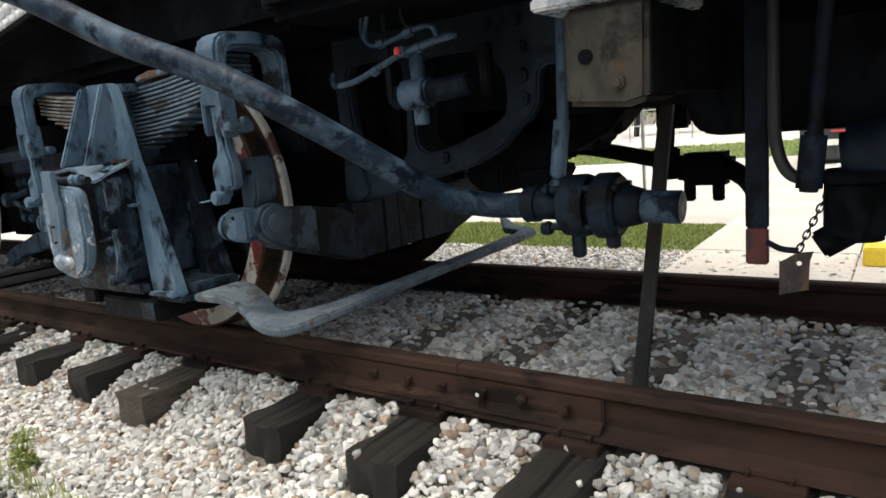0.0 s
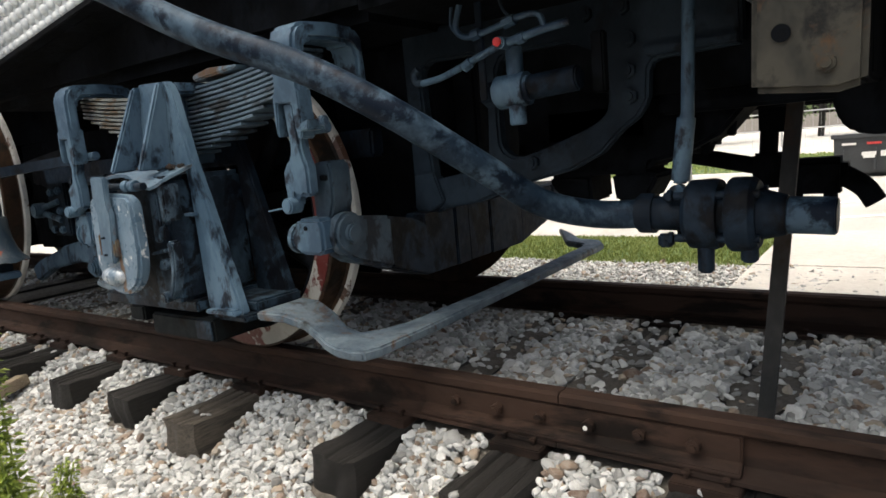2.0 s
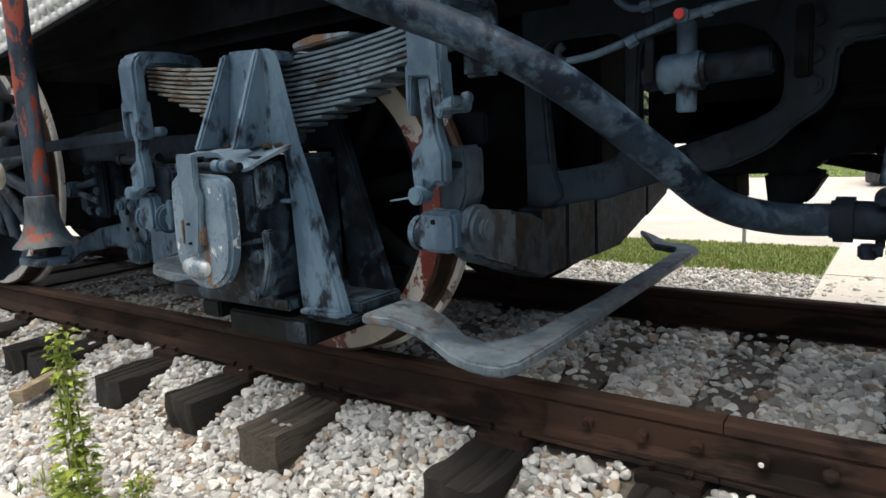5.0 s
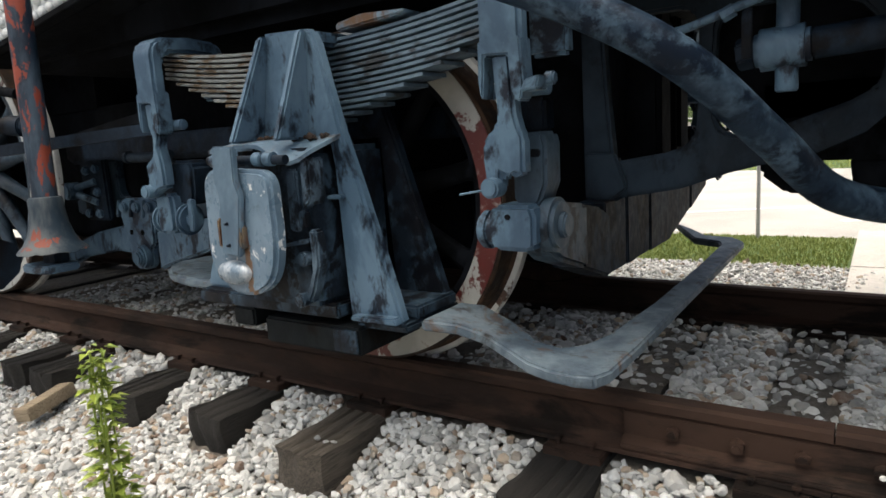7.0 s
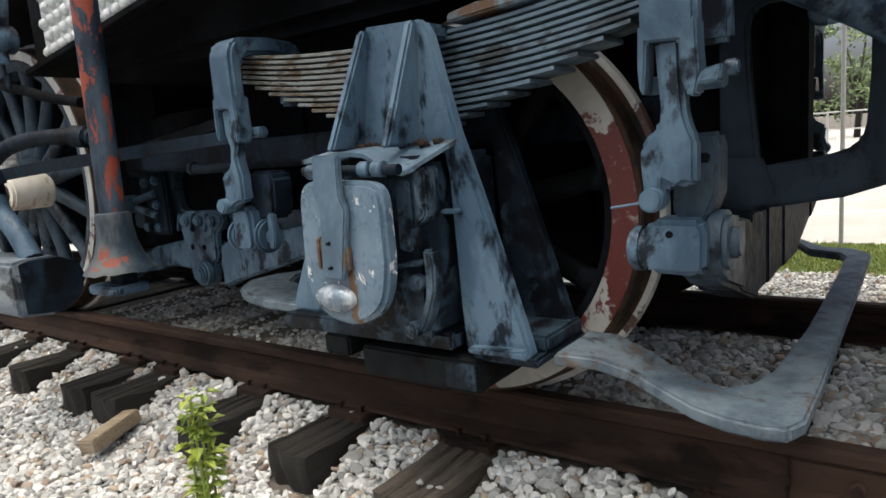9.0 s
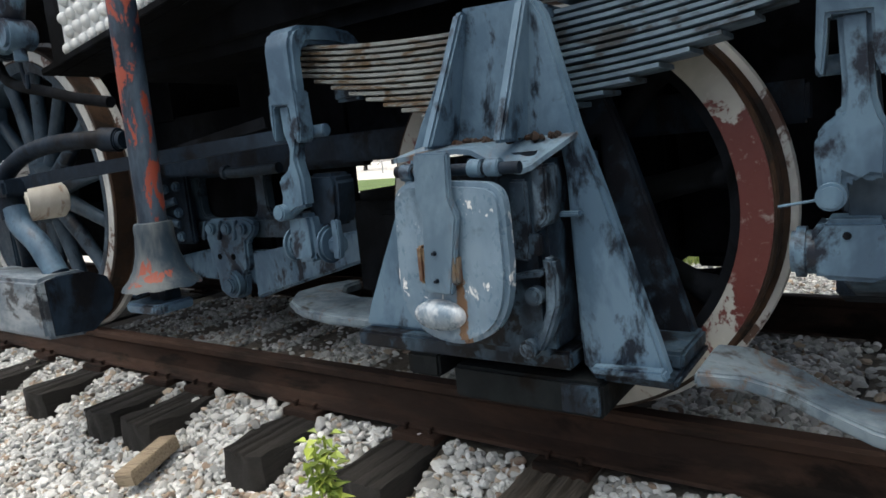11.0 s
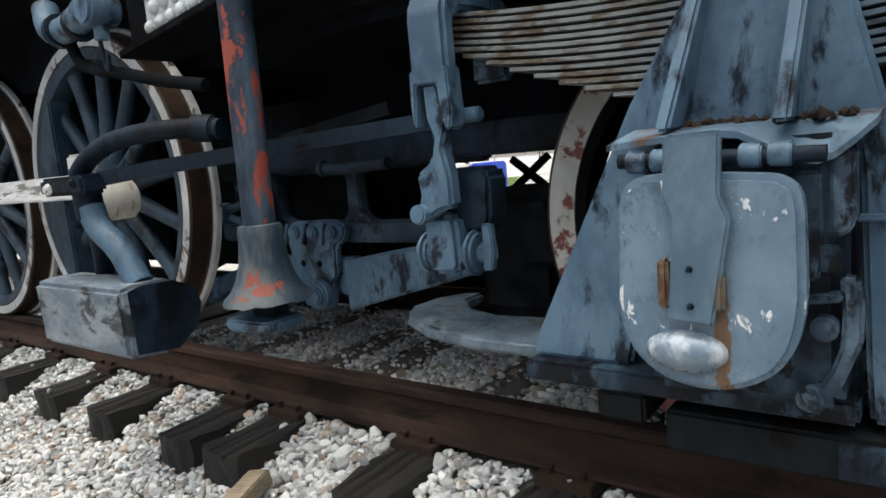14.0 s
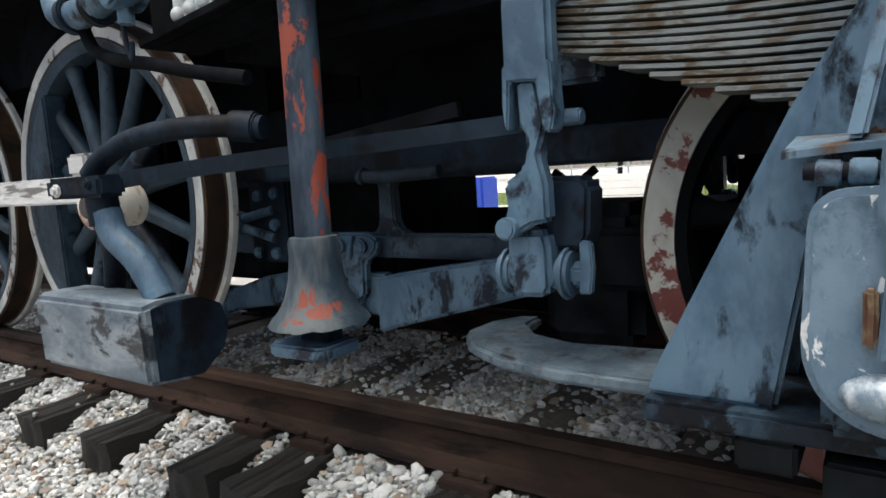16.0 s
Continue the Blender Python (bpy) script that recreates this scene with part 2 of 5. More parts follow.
BLUE = plain("blue_paint", (0.03, 0.08, 0.5), 0.5)
REDTAPE = plain("red_tape", (0.5, 0.05, 0.05), 0.5)
VALVE = plain("red_handle", (0.55, 0.03, 0.03), 0.5)
RUBBER = plain("rubber", (0.018, 0.02, 0.024), 0.55)


# ---- mesh helpers ----
def thing(name, label, category, at=(0, 0, 0), group="", kind=""):
    ob = new(name)
    ob.location = at
    ob.empty_display_size = 0.1
    return tagged(ob, label, category, group, kind)


def origin(parent):
    p = Vector((0, 0, 0))
    while parent:
        p += parent.location
        parent = parent.parent
    return p


def mesh_of(name, bm, mat):
    bmesh.ops.recalc_face_normals(bm, faces=bm.faces)
    me = bpy.data.meshes.new(name)
    bm.to_mesh(me)
    bm.free()
    me.materials.append(mat)
    return me


def smooth(me, angle=40):
    me.shade_smooth()
    me.set_sharp_from_angle(angle=radians(angle))


def part(name, bm, mat, parent, label="", kind=""):
    """Links a bmesh given in world metres as one mesh object under a thing or a part."""
    bmesh.ops.translate(bm, verts=bm.verts, vec=-origin(parent))
    me = mesh_of(name, bm, mat)
    smooth(me)
    ob = new(name, me)
    ob.parent = parent
    return tagged(ob, label, kind=kind)


def solo(name, bm, mat, label, category, group="", kind=""):
    me = mesh_of(name, bm, mat)
    smooth(me)
    return tagged(new(name, me), label, category, group, kind)


def bev(bm, width, seg=2, angle=25):
    edges = [e for e in bm.edges if len(e.link_faces) == 2 and e.calc_face_angle(0) > radians(angle)]
    if width and edges:
        bmesh.ops.bevel(bm, geom=edges, offset=width, segments=seg, affect="EDGES", clamp_overlap=True)
    return bm


def box(x0, x1, y0, y1, z0, z1, b=0.006, bm=None):
    one = bmesh.new()
    bmesh.ops.create_cube(one, size=1, matrix=Matrix.LocRotScale(((x0 + x1) / 2, (y0 + y1) / 2, (z0 + z1) / 2), None, (abs(x1 - x0), abs(y1 - y0), abs(z1 - z0))))
    return join(bm, bev(one, b))


def join(bm, one):
    if bm is None:
        return one
    tmp = bpy.data.meshes.new("tmp")
    one.to_mesh(tmp)
    one.free()
    bm.from_mesh(tmp)
    bpy.data.meshes.remove(tmp)
    return bm


def prism(outline, y0, y1, b=0.006, bm=None, axis="y", holes=()):
    """A plate of an outline in x, z (axis y), in y, z (axis x) or in x, y (axis z)."""
    one = bmesh.new()

    def put(p, d):
        return {"y": (p[0], d, p[1]), "x": (d, p[0], p[1]), "z": (p[0], p[1], d)}[axis]
    if not holes:
        f = one.faces.new([one.verts.new(put(p, y0)) for p in outline])
        faces = [f]
    else:
        edges = []
        for loop in (outline, *holes):
            vs = [one.verts.new(put(p, y0)) for p in loop]
            edges += [one.edges.new((a, c)) for a, c in zip(vs, vs[1:] + vs[:1])]
        faces = [g for g in bmesh.ops.triangle_fill(one, use_beauty=True, use_dissolve=True, edges=edges)["geom"] if isinstance(g, bmesh.types.BMFace)]
    got = bmesh.ops.extrude_face_region(one, geom=faces)["geom"]
    delta = Vector(put((0, 0), y1)) - Vector(put((0, 0), y0))
    bmesh.ops.translate(one, verts=[v for v in got if isinstance(v, bmesh.types.BMVert)], vec=delta)
    bmesh.ops.recalc_face_normals(one, faces=one.faces)
    return join(bm, bev(one, b))


def cyl(p0, p1, r, r1=None, seg=24, b=0.0, bm=None):
    p0, p1 = Vector(p0), Vector(p1)
    one = bmesh.new()
    m = Matrix.Translation((p0 + p1) / 2) @ (p1 - p0).to_track_quat("Z", "Y").to_matrix().to_4x4()
    bmesh.ops.create_cone(one, cap_ends=True, segments=seg, radius1=r, radius2=r if r1 is None else r1, depth=(p1 - p0).length, matrix=m)
    if b:
        bev(one, b, 2, 50)
    return join(bm, one)


def spline(points, steps=8):
    p = [Vector(q) for q in points]
    p = [2 * p[0] - p[1]] + p + [2 * p[-1] - p[-2]]
    out = []
    for i in range(1, len(p) - 2):
        a, b, c, d = p[i - 1:i + 3]
        for k in range(steps):
            u = k / steps
            out.append(0.5 * (2 * b + (c - a) * u + (2 * a - 5 * b + 4 * c - d) * u * u + (3 * b - a - 3 * c + d) * u ** 3))
    return out + [p[-2]]


def sweep(path, ring, bm=None, up=(0, 0, 1)):
    """Sweeps a ring of (side, up) points along a path."""
    one = bmesh.new()
    rows = []
    side = None
    for i, q in enumerate(path):
        d = (path[min(i + 1, len(path) - 1)] - path[max(i - 1, 0)]).normalized()
        u = Vector(up)
        if abs(d.dot(u)) > 0.97:
            u = Vector((0, 1, 0))
        s = d.cross(u).normalized() if side is None else (side - d * side.dot(d)).normalized()
        side = s
        v = s.cross(d)
        rows.append([one.verts.new(q + s * a + v * c) for a, c in ring])
    n = len(ring)
    for a, c in zip(rows, rows[1:]):
        for k in range(n):
            one.faces.new((a[k], a[(k + 1) % n], c[(k + 1) % n], c[k]))
    one.faces.new(rows[0])
    one.faces.new(rows[-1][::-1])
    return join(bm, one)


def tube(points, r, seg=14, steps=8, bm=None):
    ring = [(r * math.cos(2 * math.pi * k / seg), r * math.sin(2 * math.pi * k / seg)) for k in range(seg)]
    return sweep(spline(points, steps) if len(points) > 2 else [Vector(q) for q in points], ring, bm)


def lathe(profile, centre, axis="y", seg=64, bm=None):
    """Turns a profile of (radius, along) points round an axis through centre."""
    one = bmesh.new()
    rows = []
    for k in range(seg):
        a = 2 * math.pi * k / seg
        row = []
        for r, d in profile:
            p = {"y": (r * math.cos(a), d, r * math.sin(a)), "z": (r * math.cos(a), r * math.sin(a), d), "x": (d, r * math.cos(a), r * math.sin(a))}[axis]
            row.append(one.verts.new(Vector(centre) + Vector(p)))
        rows.append(row)
    for a, c in zip(rows, rows[1:] + rows[:1]):
        for i in range(len(profile)):
            j = (i + 1) % len(profile)
            one.faces.new((a[i], a[j], c[j], c[i]))
    return join(bm, one)


def bolt(p, d, r=0.018, h=0.016, bm=None):
    """A hexagonal bolt head with a round end at p, pointing along d."""
    d = Vector(d).normalized()
    bm = cyl(p, Vector(p) + d * h, r, seg=6, b=0.002, bm=bm)
    return cyl(p, Vector(p) + d * (h + 0.008), r * 0.55, seg=10, bm=bm)


# ---- ground ----
RAIL_Y = (1.89, 3.40)


def bed_height(x, y):
    """Height of the ballast bed."""
    if y < 1.80:
        return -0.012 - 0.160 * min(1.0, (1.80 - y) / 0.38) - 0.035 * min(1.0, max(0.0, (1.42 - y) / 0.3))
    if y > 3.9:
        return -0.02 - 0.10 * min(1.0, (y - 3.9) / 0.5)
    return -0.012


def make_ground():
    xs = [-900, -300, -100, -40, -20] + list(np.arange(-12, 6.01, 0.25)) + [12, 25, 60, 200, 900]
    ys = [-900, -300, -100, -30, -10, -4, -2, -1] + list(np.arange(0, 6.01, 0.1)) + [7, 9, 12, 14, 20, 40, 100, 300, 900]
    bm = bmesh.new()
    rows = [[bm.verts.new((x, y, bed_height(x, y) - 0.022)) for y in ys] for x in xs]
    for a, c in zip(rows, rows[1:]):
        for i in range(len(ys) - 1):
            bm.faces.new((a[i], a[i + 1], c[i + 1], c[i]))
    return solo("ground", bm, DIRT, "pale dusty ground under the track and lot", "ground", kind="structure")


make_ground()


def make_rail(y, name_label):
    t = thing("rail", name_label, "rail", (-3, y, 0), "rails of the track")
    half = [(0.0, 0.183), (0.026, 0.183), (0.036, 0.174), (0.037, 0.150), (0.030, 0.142), (0.010, 0.132), (0.008, 0.075), (0.011, 0.048), (0.03, 0.036), (0.07, 0.026), (0.072, 0.014), (0.0, 0.014)]
    ring = [(a, z) for a, z in half] + [(-a, z) for a, z in half[::-1] if a]
    bm = bmesh.new()
    for x0, x1 in (((-14.0, -1.333), (-1.329, 8.0)) if y == RAIL_Y[0] else ((-14.0, 8.0),)):
        bm = sweep([Vector((x0, y, 0)), Vector((x1, y, 0))], ring, bm)
    part("running_rail", bm, RUST, t)
    return t


near_rail = make_rail(RAIL_Y[0], "rust-brown steel rail spiked to wooden ties")
far_rail = make_rail(RAIL_Y[1], "rust-brown steel rail in the locomotive's shade")

TIES = [-8.25, -7.6, -6.95, -6.33, -5.745, -5.135, -4.80, -4.11, -3.53, -2.96, -2.13, -1.57, -0.97, -0.40, 0.17, 0.77]
PALE = (-2.96,)
for i, x in enumerate(TIES):
    bm = bmesh.new()
    bmesh.ops.create_cube(bm, size=1, matrix=Matrix.LocRotScale((0, 0, 0), None, (0.215, 2.55, 0.18)))
    bmesh.ops.subdivide_edges(bm, edges=[e for e in bm.edges if abs((e.verts[0].co - e.verts[1].co).y) > 1], cuts=70)
    bmesh.ops.subdivide_edges(bm, edges=[e for e in bm.edges if abs((e.verts[0].co - e.verts[1].co).x) > 0.1], cuts=26)
    bmesh.ops.subdivide_edges(bm, edges=[e for e in bm.edges if abs((e.verts[0].co - e.verts[1].co).z) > 0.1], cuts=5)
    splits = [random.uniform(-0.075, 0.075) for k in range(3)]
    for v in bm.verts:
        q = v.co.copy()
        top = max(0.0, q.z / 0.09)
        for k, at in enumerate(splits):
            line = at + 0.012 * noise.noise(Vector((q.y * 3, i, k)))
            run = max(0.0, min(1.0, 0.75 + 1.4 * noise.noise(Vector((q.y * 1.1, k * 7, i * 3)))))
            v.co.z -= 0.022 * run * math.exp(-((q.x - line) / 0.0065) ** 2) * top ** 3
        worn = max(0.0, abs(q.x) - 0.085) / 0.0225
        v.co.z -= 0.028 * worn * max(0.0, 0.25 + noise.noise(Vector((i * 3, q.y * 6, q.x * 9)))) * top ** 3
        v.co += 0.0065 * noise.noise_vector(q * 6 + Vector((i * 9, 0, 0)))
        if abs(q.y) > 1.27:
            v.co.y += (0.022 * noise.noise(Vector((q.x * 16, q.z * 9, i * 4))) - 0.012 * (abs(q.x) / 0.1) ** 4) * (1 if q.y > 0 else -1)
    ob = solo("railway_tie", bm, TIE_PALE if x in PALE else TIE,
              "pale weathered wooden tie with a cracked end" if x in PALE else "dark creosoted wooden tie half sunk in ballast", "railway tie", "ties of the track")
    ob.matrix_world = pose(x + 0.11, 1.46 + 1.275 - (0.045 if x in PALE else random.uniform(-0.02, 0.02)), -0.100, 0.4, 0, random.uniform(-1.5, 1.5))
    for y, rail in ((RAIL_Y[0], near_rail), (RAIL_Y[1], far_rail)):
        zt = -0.100 + 0.09 + (y - 2.735) * 0.007
        bm = box(x + 0.01, x + 0.2, y - 0.118, y + 0.118, zt - 0.008, 0.010, 0.004)
        plate = part("tie_plate", bm, RUST, rail)
        for sx in (0.05, 0.16):
            for sy in (-0.080, 0.080):
                bm = cyl((x + sx, y + sy, 0.0), (x + sx, y + sy, 0.030), 0.007, seg=6)
                bm = box(x + sx - 0.011, x + sx + 0.011, y + sy - 0.011, y + sy + 0.016 * (1 if sy < 0 else -1), 0.024, 0.034, 0.003, bm)
                part("spike", bm, RUST, plate)
for side in (-1, 1):
    y = RAIL_Y[0] + side * 0.022
    bar = part("joint_bar", join(box(-1.885, -0.778, y - 0.012, y + 0.012, 0.045, 0.143, 0.006), prism([(y + side * 0.005, 0.030), (y + side * 0.046, 0.030), (y + side * 0.044, 0.044), (y + side * 0.016, 0.066), (y + side * 0.005, 0.066)], -1.885, -0.778, 0.004, axis="x")), RUST, near_rail)
    for k, x in enumerate((-1.735, -1.56, -1.40, -1.225, -1.065, -0.905)):
        p = (x, y + side * 0.012, 0.098)
        part("bolt", bolt(p, (0, side, 0), 0.021, 0.020 + 0.012 * (k % 2)), RUST, bar)
    if side < 0:
        part("bolt_tip", cyl((-1.225, y - 0.056, 0.100), (-1.225, y - 0.040, 0.102), 0.0075, b=0.002), WHITE, bar, "white-painted bolt end")


# ---- wheels ----
WX, WZ, WR = -2.842, 0.783, 0.60


def make_wheel(x, z, r, y_out, inward, spokes, label, group, hub, rim_mat, body, width=0.078, band=0.062):
    """A spoked wheel: tyre with flange, rim, hub and spokes. inward is +1 when the flange lies towards greater y."""
    t = thing("locomotive_wheel", label, "wheel", (x, y_out, z), group)
    s = inward
    c = (x, y_out, z)
    inner = r - 0.07 - width
    part("tyre", lathe([(r - 0.07, 0.0), (r - 0.006, 0.0), (r, s * 0.006), (r - 0.003, s * 0.10), (r + 0.028, s * 0.112), (r + 0.03, s * 0.135), (r - 0.02, s * 0.14), (r - 0.07, s * 0.14)], c, seg=96), TREAD, t, "rusty tread and flange")
    part("rim", lathe([(inner, s * 0.012), (r - 0.072, s * -0.001), (r - 0.072, s * 0.13), (inner, s * 0.12)], c, seg=96), body, t)
    part("painted_band", lathe([(r - band, s * -0.004), (r - 0.012, s * -0.004), (r - 0.012, s * 0.004), (r - band, s * 0.004)], c, seg=96), rim_mat, t, "flaking white paint")
    part("flange_edge", lathe([(r + 0.012, s * 0.1035), (r + 0.029, s * 0.110), (r + 0.0325, s * 0.122), (r + 0.0325, s * 0.136), (r + 0.028, s * 0.130), (r + 0.010, s * 0.110)], c, seg=96), RIM if rim_mat is RIMRED else rim_mat, t)
    part("hub", lathe([(0.02, s * -0.03), (hub, s * -0.03), (hub + 0.03, s * 0.03), (hub + 0.03, s * 0.14), (0.02, s * 0.16)], c, seg=32), body, t)
    for k in range(spokes):
        a = 2 * math.pi * (k + 0.3) / spokes
        d = Vector((math.cos(a), 0, math.sin(a)))
        p0 = Vector(c) + d * hub + Vector((0, s * 0.07, 0))
        p1 = Vector(c) + d * (inner + 0.02) + Vector((0, s * 0.07, 0))
        one = bmesh.new()
        side = d.cross(Vector((0, 1, 0)))
        rows = []
        for q, w, h in ((p0, 0.05, 0.05), ((p0 + p1) / 2, 0.036, 0.038), (p0 * 0.2 + p1 * 0.8, 0.034, 0.034), (p1, 0.058, 0.04)):
            rows.append([one.verts.new(q + side * w * math.cos(b) + Vector((0, h * math.sin(b), 0))) for b in [2 * math.pi * j / 12 for j in range(12)]])
        for a1, c1 in zip(rows, rows[1:]):
            for j in range(12):
                one.faces.new((a1[j], a1[(j + 1) % 12], c1[(j + 1) % 12], c1[j]))
        part("spoke", one, body, t)
    return t


# Wheel bodies and whole far wheels are black: their shade is painted on.
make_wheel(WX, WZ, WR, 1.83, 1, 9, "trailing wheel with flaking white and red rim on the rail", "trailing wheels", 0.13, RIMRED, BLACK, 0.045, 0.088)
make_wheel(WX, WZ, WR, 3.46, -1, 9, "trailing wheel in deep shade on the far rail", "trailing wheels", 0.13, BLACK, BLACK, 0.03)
for x in (-6.0, -7.68):
    w = make_wheel(x, 0.968, 0.785, 1.83, 1, 14, "large grey spoked driving wheel with a white tyre edge", "driving wheels", 0.15, RIM, SHADED_GREY, 0.055)
    a0, a1 = radians(128), radians(232)
    arc = [(x + 0.66 * math.cos(a0 + (a1 - a0) * k / 12), 0.968 + 0.66 * math.sin(a0 + (a1 - a0) * k / 12)) for k in range(13)]
    part("counterbalance", prism(arc, 1.815, 1.93, 0.01), SHADED_GREY, w)
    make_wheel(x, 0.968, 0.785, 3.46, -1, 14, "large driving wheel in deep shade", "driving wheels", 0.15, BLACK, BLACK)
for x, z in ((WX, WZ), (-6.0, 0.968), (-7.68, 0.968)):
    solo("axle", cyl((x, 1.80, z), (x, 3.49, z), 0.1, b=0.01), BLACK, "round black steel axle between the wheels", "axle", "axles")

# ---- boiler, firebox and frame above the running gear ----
# The bulk above view is added, tall enough to keep sky off the gear.
fire = thing("firebox", "firebox bulk in shade-black above the running gear", "firebox", (-3.5, 2.7, 2.0))
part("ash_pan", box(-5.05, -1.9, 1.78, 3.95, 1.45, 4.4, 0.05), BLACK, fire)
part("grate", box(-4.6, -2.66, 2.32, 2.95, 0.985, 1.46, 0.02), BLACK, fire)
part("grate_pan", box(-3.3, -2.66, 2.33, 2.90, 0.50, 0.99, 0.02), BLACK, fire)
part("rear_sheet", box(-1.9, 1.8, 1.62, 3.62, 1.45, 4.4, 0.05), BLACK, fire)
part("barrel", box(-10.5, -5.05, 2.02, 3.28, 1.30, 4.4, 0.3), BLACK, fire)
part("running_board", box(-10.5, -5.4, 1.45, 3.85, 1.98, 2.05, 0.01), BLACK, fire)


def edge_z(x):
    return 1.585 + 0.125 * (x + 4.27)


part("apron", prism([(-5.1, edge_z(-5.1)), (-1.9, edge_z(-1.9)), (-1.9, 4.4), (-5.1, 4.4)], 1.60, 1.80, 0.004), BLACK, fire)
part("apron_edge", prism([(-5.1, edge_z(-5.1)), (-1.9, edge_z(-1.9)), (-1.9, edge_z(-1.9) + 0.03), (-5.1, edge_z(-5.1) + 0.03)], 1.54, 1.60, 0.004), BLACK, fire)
sheet = part("side_sheet", prism([(-4.93, edge_z(-4.93) + 0.03), (-1.9, edge_z(-1.9) + 0.03), (-1.9, 4.4), (-4.93, 4.4)], 1.575, 1.598, 0.004), PALEPAINT, fire, "pale painted firebox sheet dotted with bolt heads")
bm = bmesh.new()
bmesh.ops.create_icosphere(bm, subdivisions=2, radius=0.027)
bmesh.ops.scale(bm, vec=(1, 0.85, 1), verts=bm.verts)
stay = mesh_of("staybolt", bm, PALEPAINT)
smooth(stay)
for i in range(36):
    for j in range(6):
        x = -4.90 + 0.07 * i + 0.035 * (j % 2)
        ob = new("staybolt", stay)
        ob.parent = sheet
        ob.location = Vector((x, 1.572, edge_z(x) + 0.06 + 0.062 * j)) - origin(sheet)
# Added out of view to block light from the beam end.
solo("cab_shade_slab", box(-0.95, 1.8, 1.30, 1.615, 1.46, 1.60, 0.02), BLACK, "unseen black slab in place of the cab overhang, shading the beam end", "cab floor")
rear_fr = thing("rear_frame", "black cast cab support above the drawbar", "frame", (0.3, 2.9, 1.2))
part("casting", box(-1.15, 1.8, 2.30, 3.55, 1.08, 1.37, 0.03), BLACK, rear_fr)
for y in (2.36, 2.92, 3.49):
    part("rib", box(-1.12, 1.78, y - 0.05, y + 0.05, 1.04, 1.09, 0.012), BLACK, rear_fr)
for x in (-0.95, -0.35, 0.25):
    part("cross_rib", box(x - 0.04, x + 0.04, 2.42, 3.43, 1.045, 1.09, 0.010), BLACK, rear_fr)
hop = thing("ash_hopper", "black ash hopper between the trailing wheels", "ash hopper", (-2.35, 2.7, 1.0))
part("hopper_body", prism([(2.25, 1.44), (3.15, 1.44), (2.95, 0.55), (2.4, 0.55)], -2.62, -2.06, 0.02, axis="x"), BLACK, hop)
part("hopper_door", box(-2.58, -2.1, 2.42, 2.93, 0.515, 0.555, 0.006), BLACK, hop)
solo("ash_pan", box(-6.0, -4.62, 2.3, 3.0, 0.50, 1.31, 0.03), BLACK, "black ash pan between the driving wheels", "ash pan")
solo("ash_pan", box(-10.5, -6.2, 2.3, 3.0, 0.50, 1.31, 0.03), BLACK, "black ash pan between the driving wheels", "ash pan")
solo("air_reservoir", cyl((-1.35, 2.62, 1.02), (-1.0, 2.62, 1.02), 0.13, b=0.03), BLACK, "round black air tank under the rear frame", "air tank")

# side frame of the truck, seen behind the spring
frame_bar = thing("engine_frame", "dark grey cast engine frame with square openings", "frame", (-4.3, 2.1, 0.7))
part("lower_bar", box(-5.6, -3.9, 2.235, 2.295, 0.645, 0.745, 0.012), SHADED_GREY, frame_bar)
part("upper_bar", box(-5.3, -2.2, 2.06, 2.14, 0.985, 1.10, 0.012), GRIMY_SHADED, frame_bar)
part("top_bar", box(-5.6, -3.9, 2.235, 2.295, 0.962, 1.08, 0.012), GRIMY_SHADED, frame_bar)
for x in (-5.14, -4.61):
    part("post", prism([(x - 0.11, 0.742), (x - 0.06, 0.757), (x - 0.042, 0.79), (x - 0.036, 0.93), (x - 0.05, 0.97), (x + 0.05, 0.97), (x + 0.036, 0.93), (x + 0.040, 0.80), (x + 0.06, 0.762), (x + 0.11, 0.742)], 2.237, 2.293, 0.008), SHADED_GREY, frame_bar)
part("back_web", box(-4.75, -4.05, 2.30, 2.33, 0.97, 1.45, 0.004), BLACK, frame_bar)
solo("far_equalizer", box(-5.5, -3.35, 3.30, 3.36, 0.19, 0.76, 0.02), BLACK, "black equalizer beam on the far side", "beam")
# Plain black block added to hide the bright ground behind the wheel.
solo("wheel_shield", box(-3.80, -3.49, 1.98, 2.28, 0.44, 0.87, 0.04), BLACK, "black shield block added behind the wheel to keep it dark", "brake shoe")
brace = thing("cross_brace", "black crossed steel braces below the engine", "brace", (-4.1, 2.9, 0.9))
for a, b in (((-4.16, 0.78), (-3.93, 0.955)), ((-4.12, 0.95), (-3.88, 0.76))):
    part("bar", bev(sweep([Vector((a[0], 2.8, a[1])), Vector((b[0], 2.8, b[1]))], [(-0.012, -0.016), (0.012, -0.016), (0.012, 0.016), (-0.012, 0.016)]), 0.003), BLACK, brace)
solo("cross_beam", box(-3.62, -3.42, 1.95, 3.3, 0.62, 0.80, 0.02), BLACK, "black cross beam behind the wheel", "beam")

# ---- pedestal ----
ped = thing("pedestal", "grey cast pedestal bracket with worn paint over the axle box", "pedestal", (-2.83, 1.5, 0.4))
outline = [(-2.925, 1.29), (-2.905, 1.345), (-2.70, 1.335), (-2.675, 1.29), (-2.61, 1.035), (-2.559, 0.885), (-2.449, 0.531), (-2.425, 0.445), (-2.632, 0.445), (-2.638, 0.56), (-2.648, 0.92), (-2.66, 1.0), (-2.99, 1.0), (-3.08, 0.50), (-3.33, 0.50), (-3.31, 0.56), (-3.06, 1.07)]
